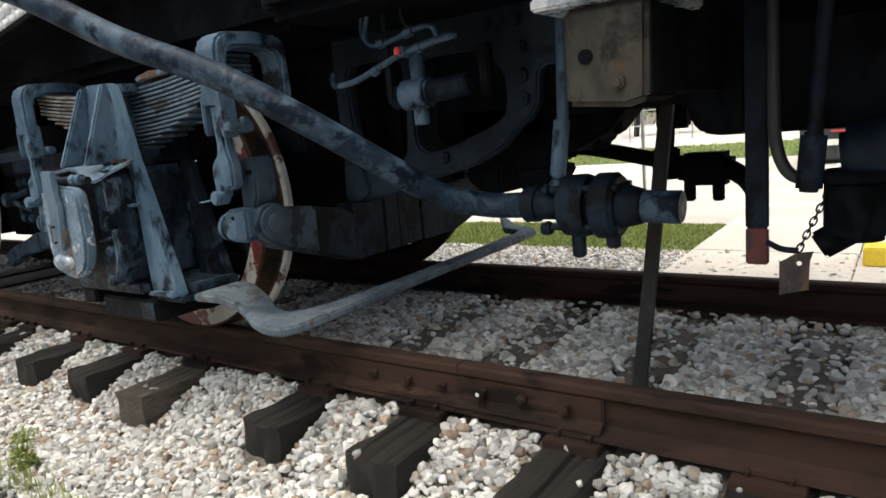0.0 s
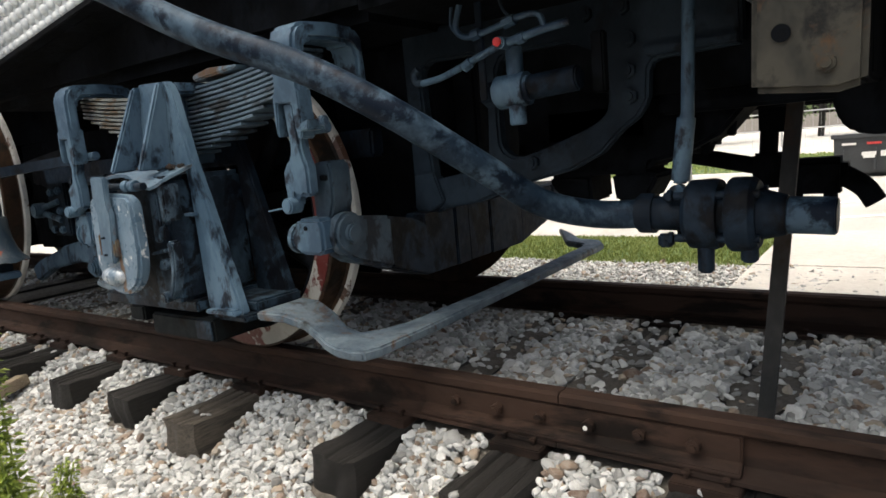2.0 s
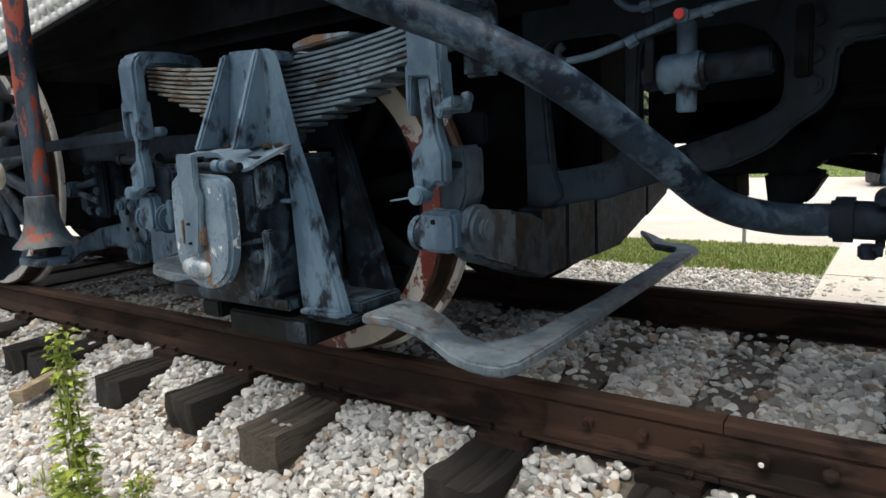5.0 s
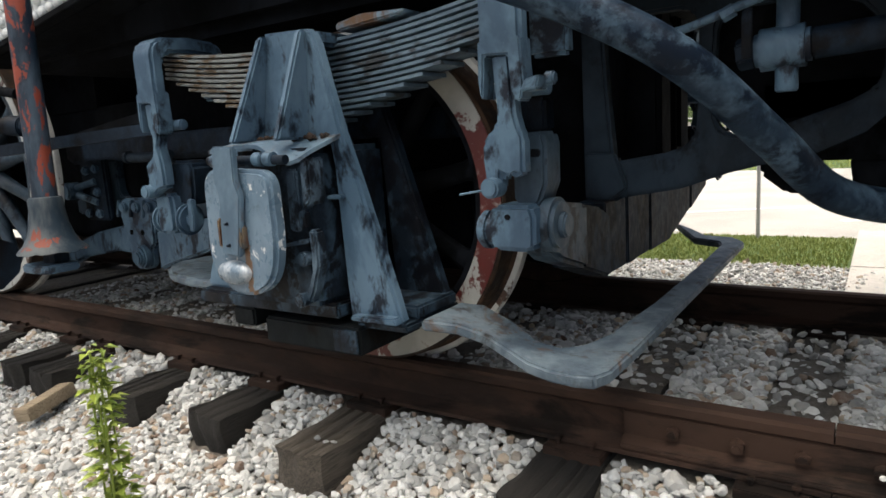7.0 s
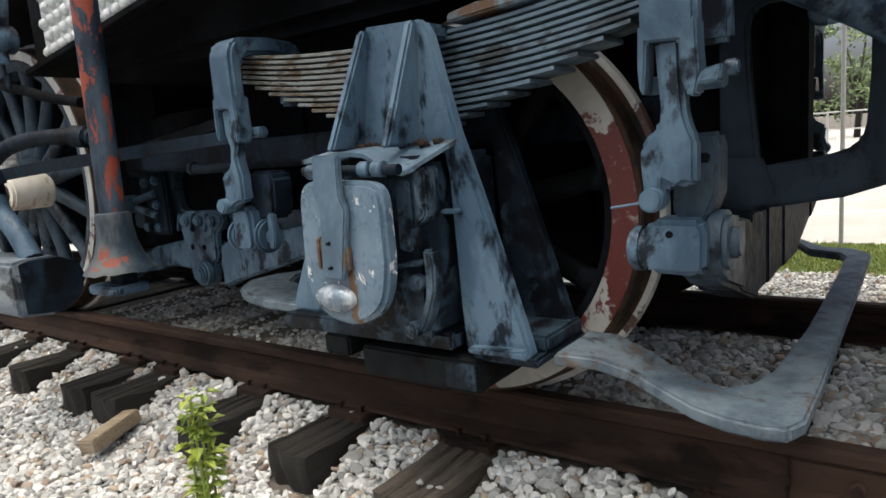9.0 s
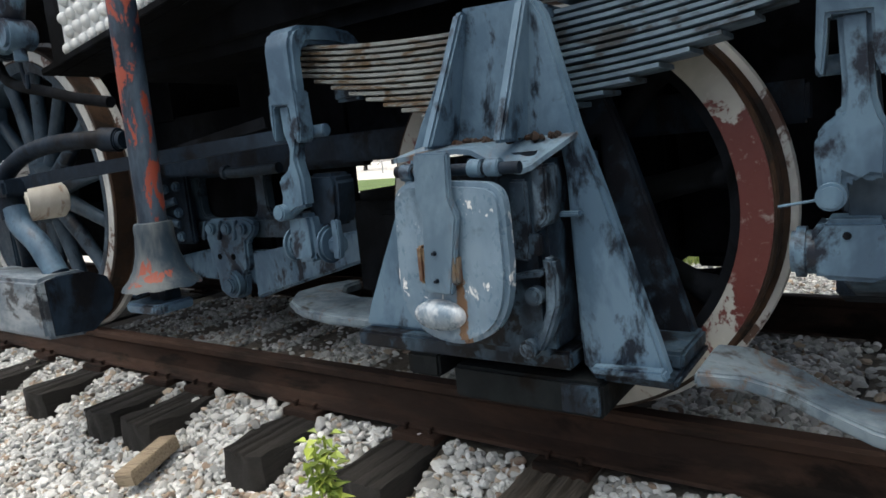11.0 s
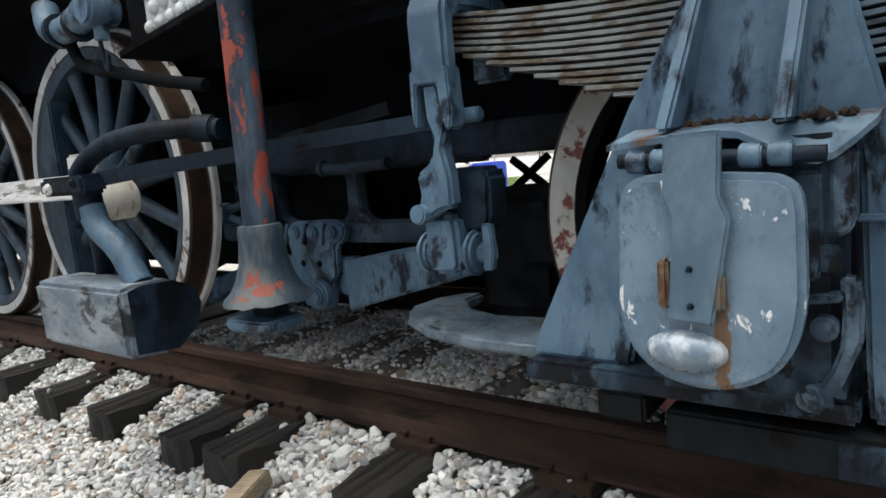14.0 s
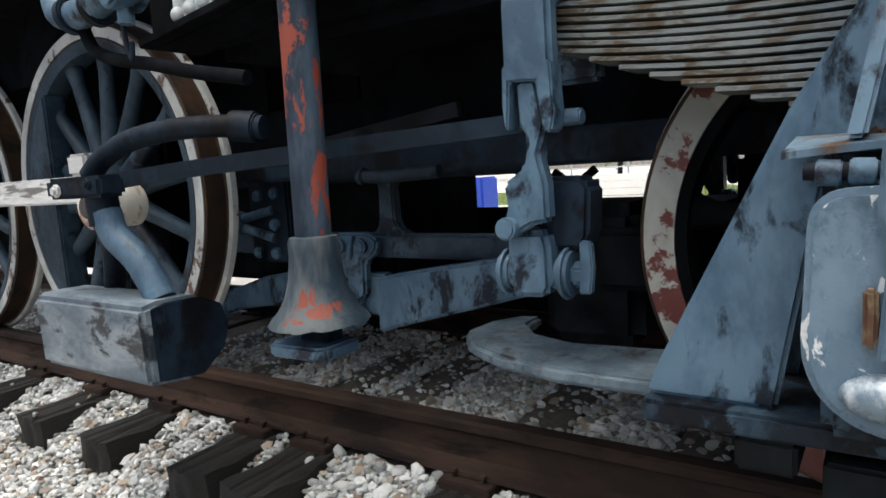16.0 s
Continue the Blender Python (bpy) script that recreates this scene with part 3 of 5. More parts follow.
part("front_plate", prism(outline, 1.50, 1.545, 0.010), PED, ped)
# Rear plate far darker than the front one: its shade is in the colour.
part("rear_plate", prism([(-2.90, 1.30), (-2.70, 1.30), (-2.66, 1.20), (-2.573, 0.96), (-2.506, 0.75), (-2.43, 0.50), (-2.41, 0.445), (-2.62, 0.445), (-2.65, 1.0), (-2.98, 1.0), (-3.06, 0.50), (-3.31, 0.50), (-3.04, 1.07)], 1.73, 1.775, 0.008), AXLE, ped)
for x0, x1 in ((-2.905, -2.965), (-2.735, -2.765)):
    one = bmesh.new()
    vs = [one.verts.new(p) for p in ((x0, 1.505, 1.335), (x0, 1.475, 1.33), (x1, 1.37, 1.01), (x1, 1.505, 1.01))]
    f = one.faces.new(vs)
    got = bmesh.ops.extrude_face_region(one, geom=[f])["geom"]
    bmesh.ops.translate(one, verts=[v for v in got if isinstance(v, bmesh.types.BMVert)], vec=(0.028, 0, 0))
    part("rib", bev(one, 0.007), PED, ped)
part("top_block", box(-2.89, -2.71, 1.545, 1.74, 1.29, 1.335, 0.012), PED, ped)
one = bmesh.new()
rows = []
prof = ((-3.055, 0.982, 1.365), (-2.98, 0.988, 1.36), (-2.92, 0.992, 1.36), (-2.86, 0.994, 1.36), (-2.815, 0.988, 1.36), (-2.785, 0.972, 1.36), (-2.754, 0.956, 1.362), (-2.725, 0.942, 1.365), (-2.697, 0.936, 1.37), (-2.672, 0.944, 1.38), (-2.65, 0.962, 1.40), (-2.62, 0.992, 1.46))
for x, z, y in prof:
    rows.append([one.verts.new(p) for p in ((x, y, z), (x + 0.008, 1.505, max(z + 0.01, 1.008)), (x + 0.008, 1.505, max(z + 0.022, 1.02)), (x, y, z + 0.012))])
for a, c in zip(rows, rows[1:]):
    for k in range(4):
        one.faces.new((a[k], a[(k + 1) % 4], c[(k + 1) % 4], c[k]))
one.faces.new(rows[0])
one.faces.new(rows[-1][::-1])
part("shelf", one, GREY_RUST, ped, "bent grey shelf plate with rust at its root")
rng = random.Random(5)
crust = bmesh.new()
for k in range(46):
    q = Vector((rng.uniform(-2.955, -2.655), rng.uniform(1.465, 1.498), 1.012 + rng.uniform(0, 0.006)))
    one = bmesh.new()
    bmesh.ops.create_icosphere(one, subdivisions=1, radius=rng.uniform(0.006, 0.014), matrix=Matrix.Translation(q))
    for v in one.verts:
        v.co += 0.004 * noise.noise_vector(v.co * 90)
    crust = join(crust, one)
part("rust_crust", crust, TREAD, ped, "crumbling brown rust along the shelf", kind="stuff")
foot = box(-2.61, -2.41, 1.50, 1.80, 0.420, 0.446, 0.008)
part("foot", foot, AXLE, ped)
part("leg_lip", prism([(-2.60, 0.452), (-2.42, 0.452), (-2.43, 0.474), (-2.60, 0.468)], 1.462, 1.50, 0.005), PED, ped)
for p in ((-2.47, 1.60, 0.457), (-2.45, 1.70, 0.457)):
    part("bolt", bolt(p, (0, 0, 1), 0.016, 0.02), GRIMY_SHADED, ped)
keeper = thing("pedestal_keeper", "dark flat tie bar bolted under the pedestal", "tie bar", (-2.8, 1.6, 0.4))
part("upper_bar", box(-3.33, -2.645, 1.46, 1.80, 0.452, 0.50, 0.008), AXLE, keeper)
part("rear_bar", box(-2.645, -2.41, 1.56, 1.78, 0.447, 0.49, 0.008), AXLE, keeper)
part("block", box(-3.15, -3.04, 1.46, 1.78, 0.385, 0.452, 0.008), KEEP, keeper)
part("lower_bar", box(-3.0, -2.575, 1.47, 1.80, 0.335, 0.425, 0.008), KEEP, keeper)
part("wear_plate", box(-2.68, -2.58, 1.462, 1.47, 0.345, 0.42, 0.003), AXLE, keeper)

axle_box = thing("axle_box", "grimy axle box darkened for shade, with a grey hinged lid", "axle box", (-2.85, 1.3, 0.5))
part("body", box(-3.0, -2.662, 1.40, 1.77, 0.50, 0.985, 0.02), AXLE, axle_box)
lid_o = [(-3.02, 0.70), (-3.015, 0.80), (-3.01, 0.89), (-2.99, 0.925), (-2.95, 0.937), (-2.87, 0.936), (-2.78, 0.931), (-2.735, 0.922), (-2.71, 0.89), (-2.706, 0.80), (-2.706, 0.72), (-2.72, 0.645), (-2.755, 0.59), (-2.815, 0.557), (-2.88, 0.55), (-2.945, 0.566), (-2.992, 0.605), (-3.015, 0.655)]
lid_o = [(v.x, v.z) for v in spline([(x, 0, z) for x, z in lid_o + lid_o[:1]], 4)[:-1]]
lid = part("lid", prism(lid_o, 1.295, 1.345, 0.012), LID, axle_box, "grey painted steel lid with a rounded lower edge")
bm = bmesh.new()
bmesh.ops.create_uvsphere(bm, u_segments=32, v_segments=16, radius=1, matrix=Matrix.LocRotScale((-2.895, 1.292, 0.622), None, (0.072, 0.035, 0.038)))
part("boss", bm, CHIPPED, lid, "worn shiny boss with the paint rubbed through")
strap = part("strap", prism([(-2.915, 1.005), (-2.822, 1.0), (-2.826, 0.90), (-2.81, 0.86), (-2.842, 0.675), (-2.918, 0.682), (-2.905, 0.86), (-2.92, 0.90)], 1.268, 1.29, 0.005), GREY_RUST, lid, "riveted hinge strap with rust along its edges")
for z in (0.775, 0.71):
    part("rivet", bolt((-2.877, 1.269, z), (0, -1, 0), 0.007, 0.004), GRIMY_SHADED, axle_box)
for x0, x1, z0, z1 in ((-2.936, -2.916, 0.70, 0.79), (-2.845, -2.823, 0.70, 0.77)):
    part("hinge_lug", box(x0, x1, 1.272, 1.30, z0, z1, 0.006), HINGE, axle_box, "rusty hinge lug")
part("hinge_pin", cyl((-3.02, 1.34, 0.962), (-2.68, 1.34, 0.955), 0.014), GRIMY_SHADED, axle_box)
for x in (-2.985, -2.94, -2.79, -2.745):
    part("knuckle", cyl((x - 0.018, 1.34, 0.96), (x + 0.018, 1.34, 0.958), 0.021, b=0.003), GREY, axle_box)
part("cover_plate", prism([(-2.742, 0.74), (-2.738, 0.925), (-2.694, 0.925), (-2.690, 0.78), (-2.70, 0.735)], 1.385, 1.402, 0.006), BOXPAINT, axle_box)
part("side_rib", prism([(-2.684, 0.80), (-2.682, 0.955), (-2.646, 0.955), (-2.644, 0.835), (-2.655, 0.82)], 1.39, 1.46, 0.006), BOXPAINT, axle_box)
part("cross_rib", box(-2.66, -2.605, 1.47, 1.50, 0.826, 0.838, 0.004), PED, axle_box)
part("ledge", prism([(-2.760, 0.690), (-2.664, 0.704), (-2.662, 0.718), (-2.70, 0.714), (-2.758, 0.700)], 1.375, 1.43, 0.003), BOXPAINT, axle_box)
hook = [(-2.668, 0.745), (-2.640, 0.742), (-2.632, 0.70), (-2.634, 0.635), (-2.652, 0.585), (-2.668, 0.545), (-2.69, 0.515), (-2.72, 0.508), (-2.735, 0.52), (-2.725, 0.545), (-2.70, 0.55), (-2.682, 0.58), (-2.668, 0.62), (-2.664, 0.68)]
part("hook_lug", prism(hook, 1.385, 1.43, 0.007), BOXPAINT, axle_box)
part("side_boss", cyl((-2.69, 1.37, 0.656), (-2.69, 1.41, 0.656), 0.022, b=0.006), BOXPAINT, axle_box)
part("side_boss", cyl((-2.712, 1.365, 0.528), (-2.712, 1.40, 0.528), 0.022, b=0.006), BOXPAINT, axle_box)
part("lower_rib", box(-2.70, -2.665, 1.385, 1.405, 0.75, 0.80, 0.004), AXLE, axle_box)

# ---- leaf spring ----
spring = thing("leaf_spring", "stack of grey steel leaf springs with rust bleeding through", "leaf spring", (-2.88, 1.68, 1.2))
for k in range(15):
    half = 0.75 if k < 6 else 0.75 - 0.068 * (k - 5)
    path = [Vector((-2.87 + half * u, 1.70 + 0.003 * math.sin(k * 5), 1.312 - 0.0178 * k + 0.062 * (half * u / 0.75) ** 2)) for u in np.linspace(-1, 1, 21)]
    ring = [(-0.065, -0.0042), (-0.061, -0.006), (0.061, -0.006), (0.065, -0.0042), (0.065, 0.0042), (0.061, 0.006), (-0.061, 0.006), (-0.065, 0.0042)]
    part("leaf", sweep(path, ring), SPRING, spring)
part("band", box(-2.96, -2.78, 1.625, 1.775, 1.02, 1.345, 0.012), GREY, spring)
part("wedge", prism([(-2.70, 1.335), (-2.45, 1.352), (-2.43, 1.365), (-2.60, 1.375), (-2.70, 1.36)], 1.62, 1.74, 0.006), GREY_RUST, spring)

# ---- spring hangers ----


def hanger(x, top, link, at):
    h = thing("spring_hanger", "grey forged spring hanger looped over the spring end", "spring hanger", at, "spring hangers")
    outer = [(1.52, 1.20), (1.52, top - 0.07), (1.527, top - 0.035), (1.545, top - 0.012), (1.575, top), (1.70, top + 0.008), (1.82, top), (1.855, top - 0.03), (1.865, 1.20)]
    inner = [(1.572, 1.20), (1.572, top - 0.085), (1.60, top - 0.055), (1.70, top - 0.05), (1.79, top - 0.055), (1.815, top - 0.085), (1.815, 1.20)]
    part("loop", prism(outer + inner[::-1], x - 0.06, x + 0.062, 0.012, axis="x"), GREY, h)
    fork = [(-0.061, 1.225), (0.061, 1.225), (0.063, 1.16), (0.067, 1.11), (0.058, 1.068), (0.042, 1.066), (0.030, 1.10), (0.024, 1.183), (-0.043, 1.187), (-0.046, 1.13), (-0.052, 1.075), (-0.060, 1.09), (-0.064, 1.13)]
    part("fork", prism([(x + a, z) for a, z in fork], 1.517, 1.580, 0.006), GREY, h)
    part("link", prism(link, 1.527, 1.577, 0.010), GREY, h)
    part("pin", cyl((x - 0.07, 1.60, 1.10), (x + 0.10, 1.60, 1.10), 0.02, b=0.004), GREY, h)
    return h


front = hanger(-3.59, 1.425, [(-3.622, 1.19), (-3.57, 1.19), (-3.55, 1.085), (-3.572, 1.02), (-3.555, 0.955), (-3.553, 0.865), (-3.60, 0.855), (-3.655, 0.825), (-3.675, 0.85), (-3.66, 0.90), (-3.668, 0.955), (-3.612, 0.99), (-3.60, 1.05), (-3.618, 1.10)], (-3.59, 1.6, 1.1))
rear = hanger(-2.072, 1.44, [(-2.102, 1.19), (-2.046, 1.19), (-2.043, 1.106), (-2.038, 1.034), (-2.029, 1.0), (-2.018, 0.978), (-2.019, 0.878), (-2.045, 0.883), (-2.062, 0.872), (-2.085, 0.884), (-2.087, 0.841), (-2.133, 0.848), (-2.140, 0.93), (-2.139, 0.966), (-2.122, 0.989), (-2.096, 1.008), (-2.092, 1.05), (-2.097, 1.111)], (-2.085, 1.6, 1.1))
part("lock_tab", prism([(-1.995, 1.118), (-1.955, 1.125), (-1.962, 1.092), (-2.01, 1.088)], 1.50, 1.57, 0.004), GREY, rear)
part("tab_pin", cyl((-1.965, 1.56, 1.118), (-1.938, 1.56, 1.118), 0.017, b=0.004), GREY, rear)
part("cotter", cyl((-2.20, 1.50, 0.835), (-2.09, 1.53, 0.85), 0.003, seg=8), GREY, rear)
for h, x in ((front, -3.60), (rear, -2.055)):
    part("pin_end", cyl((x - 0.055, 1.50, 0.85), (x - 0.055, 1.56, 0.85), 0.027, b=0.006), GREY, h)
part("barrel", cyl((-3.70, 1.61, 0.732), (-3.53, 1.61, 0.732), 0.040, b=0.008), GREY, front)
part("left_disc", cyl((-3.722, 1.61, 0.732), (-3.690, 1.61, 0.732), 0.058, b=0.012), GREY, front)
part("yoke", prism([(-3.684, 0.70), (-3.682, 0.84), (-3.578, 0.84), (-3.570, 0.80), (-3.568, 0.70), (-3.585, 0.678), (-3.665, 0.676)], 1.557, 1.67, 0.014), GREY, front)
part("barrel", cyl((-2.182, 1.60, 0.727), (-2.03, 1.60, 0.727), 0.046, b=0.010), GREY, rear)
part("collar", cyl((-2.188, 1.60, 0.727), (-2.150, 1.60, 0.727), 0.054, b=0.010), GREY, rear)
part("yoke", prism([(-2.155, 0.765), (-2.13, 0.80), (-2.02, 0.80), (-2.008, 0.77), (-2.010, 0.685), (-2.03, 0.672), (-2.13, 0.676), (-2.15, 0.69)], 1.553, 1.66, 0.014), GREY, rear)
part("oil_hole", cyl((-2.086, 1.549, 0.768), (-2.086, 1.556, 0.768), 0.008, seg=10), BLACK, rear)
part("back_block", prism([(-2.095, 0.80), (-2.095, 0.975), (-2.058, 0.987), (-2.003, 0.989), (-1.994, 0.955), (-1.996, 0.85), (-2.015, 0.80), (-2.035, 0.785), (-2.075, 0.782)], 1.608, 1.71, 0.010), SHADED_GREY, rear)
part("slot", box(-2.049, -2.009, 1.604, 1.62, 0.922, 0.944, 0.004), BLACK, rear)
part("back_block", prism([(-3.62, 0.80), (-3.62, 0.945), (-3.60, 0.965), (-3.50, 0.962), (-3.482, 0.94), (-3.488, 0.82), (-3.51, 0.79), (-3.60, 0.785)], 1.60, 1.70, 0.012), GRIMY_SHADED, front)
part("right_disc", cyl((-3.558, 1.61, 0.732), (-3.530, 1.61, 0.732), 0.064, b=0.010), GREY, front)
part("pin_nut", cyl((-3.530, 1.61, 0.730), (-3.492, 1.61, 0.730), 0.034, seg=6, b=0.005), GREY, front)
part("key", prism([(-3.502, 0.815), (-3.474, 0.812), (-3.470, 0.752), (-3.476, 0.69), (-3.506, 0.688), (-3.502, 0.74)], 1.575, 1.60, 0.004), GREY, front)

# the same running gear on the far side of the truck
turn_round = Matrix.Translation((2 * WX, 5.29, 0)) @ pose(0, 0, 0, 0, 0, 180)
for t in (ped, keeper, axle_box, spring, front, rear):
    copy_thing(t, turn_round @ Matrix.Translation(t.location))

# ---- truck casting behind the pipe ----
beam = thing("transom", "dark grey transverse casting under the truck frame", "casting", (-2.1, 2.4, 0.5))
part("arm", prism([(1.64, 0.785), (1.64, 0.665), (1.70, 0.625), (1.905, 0.560), (1.905, 0.765), (1.72, 0.79)], -2.10, -1.998, 0.014, axis="x"), SHADED_GREY, beam)
part("knee", prism([(1.90, 0.763), (1.90, 0.562), (2.135, 0.486), (2.135, 0.70), (2.05, 0.735)], -2.13, -2.012, 0.008, axis="x"), GRIMY_SHADED, beam)
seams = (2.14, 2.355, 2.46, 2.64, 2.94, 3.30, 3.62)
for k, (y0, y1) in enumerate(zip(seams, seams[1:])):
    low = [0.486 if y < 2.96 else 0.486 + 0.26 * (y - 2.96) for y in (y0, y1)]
    part("plank", prism([(y0 + 0.002, low[0]), (y1 - 0.002, low[1]), (y1 - 0.002, 0.74), (y0 + 0.002, 0.74)], -2.13, -2.030 + 0.006 * (k % 2), 0.005, axis="x"), GRIMY_SHADED, beam)
part("boss", cyl((-2.03, 1.66, 0.735), (-1.975, 1.66, 0.735), 0.076, b=0.012), SHADED_GREY, beam)
part("boss_pin", cyl((-1.98, 1.66, 0.735), (-1.955, 1.66, 0.735), 0.036, b=0.006), SHADED_GREY, beam)
cast = thing("truck_frame", "dark grey cast truck frame plate with rounded openings and bolts", "frame", (-1.6, 2.1, 0.9))
body_o = [(-2.14, 0.66), (-2.064, 0.677), (-2.038, 0.727), (-2.0, 0.744), (-1.812, 0.772), (-1.663, 0.821), (-1.536, 0.851), (-1.42, 0.875), (-1.30, 0.93), (-1.226, 1.0), (-1.166, 1.041), (-1.13, 1.091), (-1.122, 1.20), (-1.10, 1.222), (-0.837, 1.231), (-0.837, 1.47), (-2.14, 1.47)]
hole_a = [(-2.031, 0.868), (-1.858, 0.892), (-1.802, 0.910), (-1.77, 0.935), (-1.76, 0.975), (-1.752, 1.11), (-1.752, 1.29), (-1.77, 1.325), (-1.80, 1.34), (-2.01, 1.34), (-2.045, 1.325), (-2.06, 1.29), (-2.055, 1.156), (-2.042, 0.995)]
hole_b = [(-1.705, 1.106), (-1.703, 0.994), (-1.687, 0.959), (-1.65, 0.940), (-1.606, 0.937), (-1.50, 0.965), (-1.34, 1.02), (-1.285, 1.05), (-1.264, 1.09), (-1.263, 1.194), (-1.285, 1.24), (-1.325, 1.285), (-1.40, 1.32), (-1.62, 1.32), (-1.675, 1.31), (-1.70, 1.27)]
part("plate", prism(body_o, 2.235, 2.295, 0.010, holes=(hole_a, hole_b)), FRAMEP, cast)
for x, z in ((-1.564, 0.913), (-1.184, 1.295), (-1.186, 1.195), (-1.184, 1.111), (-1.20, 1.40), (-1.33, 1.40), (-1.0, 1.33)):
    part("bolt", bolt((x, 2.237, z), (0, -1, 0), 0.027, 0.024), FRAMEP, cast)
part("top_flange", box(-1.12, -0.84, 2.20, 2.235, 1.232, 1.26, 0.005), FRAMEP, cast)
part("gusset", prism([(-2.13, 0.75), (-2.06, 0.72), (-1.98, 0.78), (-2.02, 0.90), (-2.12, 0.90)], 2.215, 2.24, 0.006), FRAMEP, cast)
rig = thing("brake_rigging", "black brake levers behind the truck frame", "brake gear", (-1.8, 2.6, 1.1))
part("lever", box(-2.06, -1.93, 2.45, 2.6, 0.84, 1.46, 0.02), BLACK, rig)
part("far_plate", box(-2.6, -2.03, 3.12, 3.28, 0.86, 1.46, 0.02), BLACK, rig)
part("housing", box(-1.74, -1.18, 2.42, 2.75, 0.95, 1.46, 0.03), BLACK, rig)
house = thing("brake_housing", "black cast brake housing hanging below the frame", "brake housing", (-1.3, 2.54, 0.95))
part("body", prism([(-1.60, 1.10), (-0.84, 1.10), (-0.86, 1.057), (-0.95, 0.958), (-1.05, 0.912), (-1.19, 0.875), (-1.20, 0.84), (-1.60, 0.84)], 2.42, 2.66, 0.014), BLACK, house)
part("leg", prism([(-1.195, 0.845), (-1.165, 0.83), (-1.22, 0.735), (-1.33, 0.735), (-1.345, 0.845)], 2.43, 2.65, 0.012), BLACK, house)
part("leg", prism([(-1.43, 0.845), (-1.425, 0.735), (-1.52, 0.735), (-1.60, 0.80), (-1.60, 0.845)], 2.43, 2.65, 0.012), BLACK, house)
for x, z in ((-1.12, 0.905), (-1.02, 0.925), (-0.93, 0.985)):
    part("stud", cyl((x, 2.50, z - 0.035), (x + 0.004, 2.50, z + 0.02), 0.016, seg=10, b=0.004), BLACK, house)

# ---- tie bar under the wheel, front tongue ----


def flat_bar(name, outline, thick, height, mat, label, category):
    one = bmesh.new()
    f = one.faces.new([one.verts.new((x, y, 0)) for x, y in outline])
    got = bmesh.ops.extrude_face_region(one, geom=[f])["geom"]
    bmesh.ops.translate(one, verts=[v for v in got if isinstance(v, bmesh.types.BMVert)], vec=(0, 0, thick))
    bmesh.ops.recalc_face_normals(one, faces=one.faces)
    bev(one, 0.011, 3)
    for v in one.verts:
        v.co.z += height(v.co.x, v.co.y)
    return solo(name, one, mat, label, category)


def bar_height(x, y):
    u = min(1.0, max(0.0, (x + 2.36) / 0.34))
    return 0.425 - 0.085 * u * u * (3 - 2 * u) + (0.012 * max(0.0, y - 1.8))


flat_bar("tie_bar", [(-2.38, 1.525), (-2.36, 1.53), (-2.28, 1.565), (-2.20, 1.585), (-2.12, 1.57), (-2.04, 1.535), (-1.96, 1.503), (-1.885, 1.493), (-1.835, 1.505), (-1.812, 1.56), (-1.808, 1.8), (-1.81, 2.25), (-1.808, 2.9), (-1.81, 3.45),
                     (-1.88, 3.56), (-2.02, 3.60), (-2.12, 3.70), (-2.20, 3.70), (-2.06, 3.50), (-1.93, 3.44), (-1.90, 3.36), (-1.895, 2.9), (-1.90, 2.25), (-1.925, 1.85), (-1.955, 1.735), (-2.005, 1.685), (-2.08, 1.695), (-2.18, 1.745), (-2.30, 1.77), (-2.37, 1.75), (-2.38, 1.74)],
         0.035, bar_height, BARPAINT, "flat grey steel bar bent square beneath the truck", "bar")
flat_bar("pedestal_tongue", [(-3.28, 1.60), (-3.60, 1.60), (-3.78, 1.645), (-3.92, 1.73), (-4.0, 1.84), (-3.99, 1.98), (-3.93, 2.08), (-3.86, 2.10), (-3.86, 1.99), (-3.78, 1.89), (-3.64, 1.84), (-3.45, 1.86), (-3.28, 1.88)],
         0.04, lambda x, y: 0.452, BARPAINT, "grey rounded steel tongue in front of the pedestal", "bracket")

# ---- front equalizer and its bracket ----
eq = thing("equalizer", "grey steel equalizer beam between the wheels", "beam", (-4.4, 2.15, 0.5))
part("beam", prism([(-4.60, 0.355), (-4.590, 0.583), (-4.416, 0.614), (-4.289, 0.635), (-4.121, 0.660), (-3.74, 0.72), (-3.74, 0.60), (-4.086, 0.502), (-4.314, 0.440), (-4.50, 0.388)], 2.12, 2.21, 0.012), PED, eq)
part("front_beam", prism([(-5.95, 0.36), (-5.80, 0.42), (-5.56, 0.48), (-5.38, 0.535), (-5.10, 0.58), (-4.62, 0.58), (-4.62, 0.40), (-5.16, 0.424), (-5.363, 0.396), (-5.58, 0.364), (-5.90, 0.25)], 2.215, 2.28, 0.012), PED, eq)
plate = part("bracket", prism([(-4.990, 0.735), (-4.965, 0.752), (-4.70, 0.758), (-4.645, 0.748), (-4.618, 0.725), (-4.622, 0.685), (-4.645, 0.662), (-4.689, 0.635), (-4.700, 0.49), (-4.735, 0.468), (-4.742, 0.37), (-4.765, 0.345), (-4.82, 0.335), (-4.90, 0.338), (-4.95, 0.37), (-4.96, 0.47), (-4.985, 0.56), (-5.0, 0.62), (-5.02, 0.68)], 2.17, 2.22, 0.012), GREY, eq)
for x in (-4.935, -4.81, -4.69):
    part("bolt", cyl((x, 2.138, 0.703), (x, 2.172, 0.703), 0.031, b=0.008), GREY, plate)
    part("rib", prism([(x - 0.052, 0.742), (x - 0.036, 0.745), (x - 0.065, 0.645), (x - 0.085, 0.645)], 2.15, 2.172, 0.004), GREY, plate)
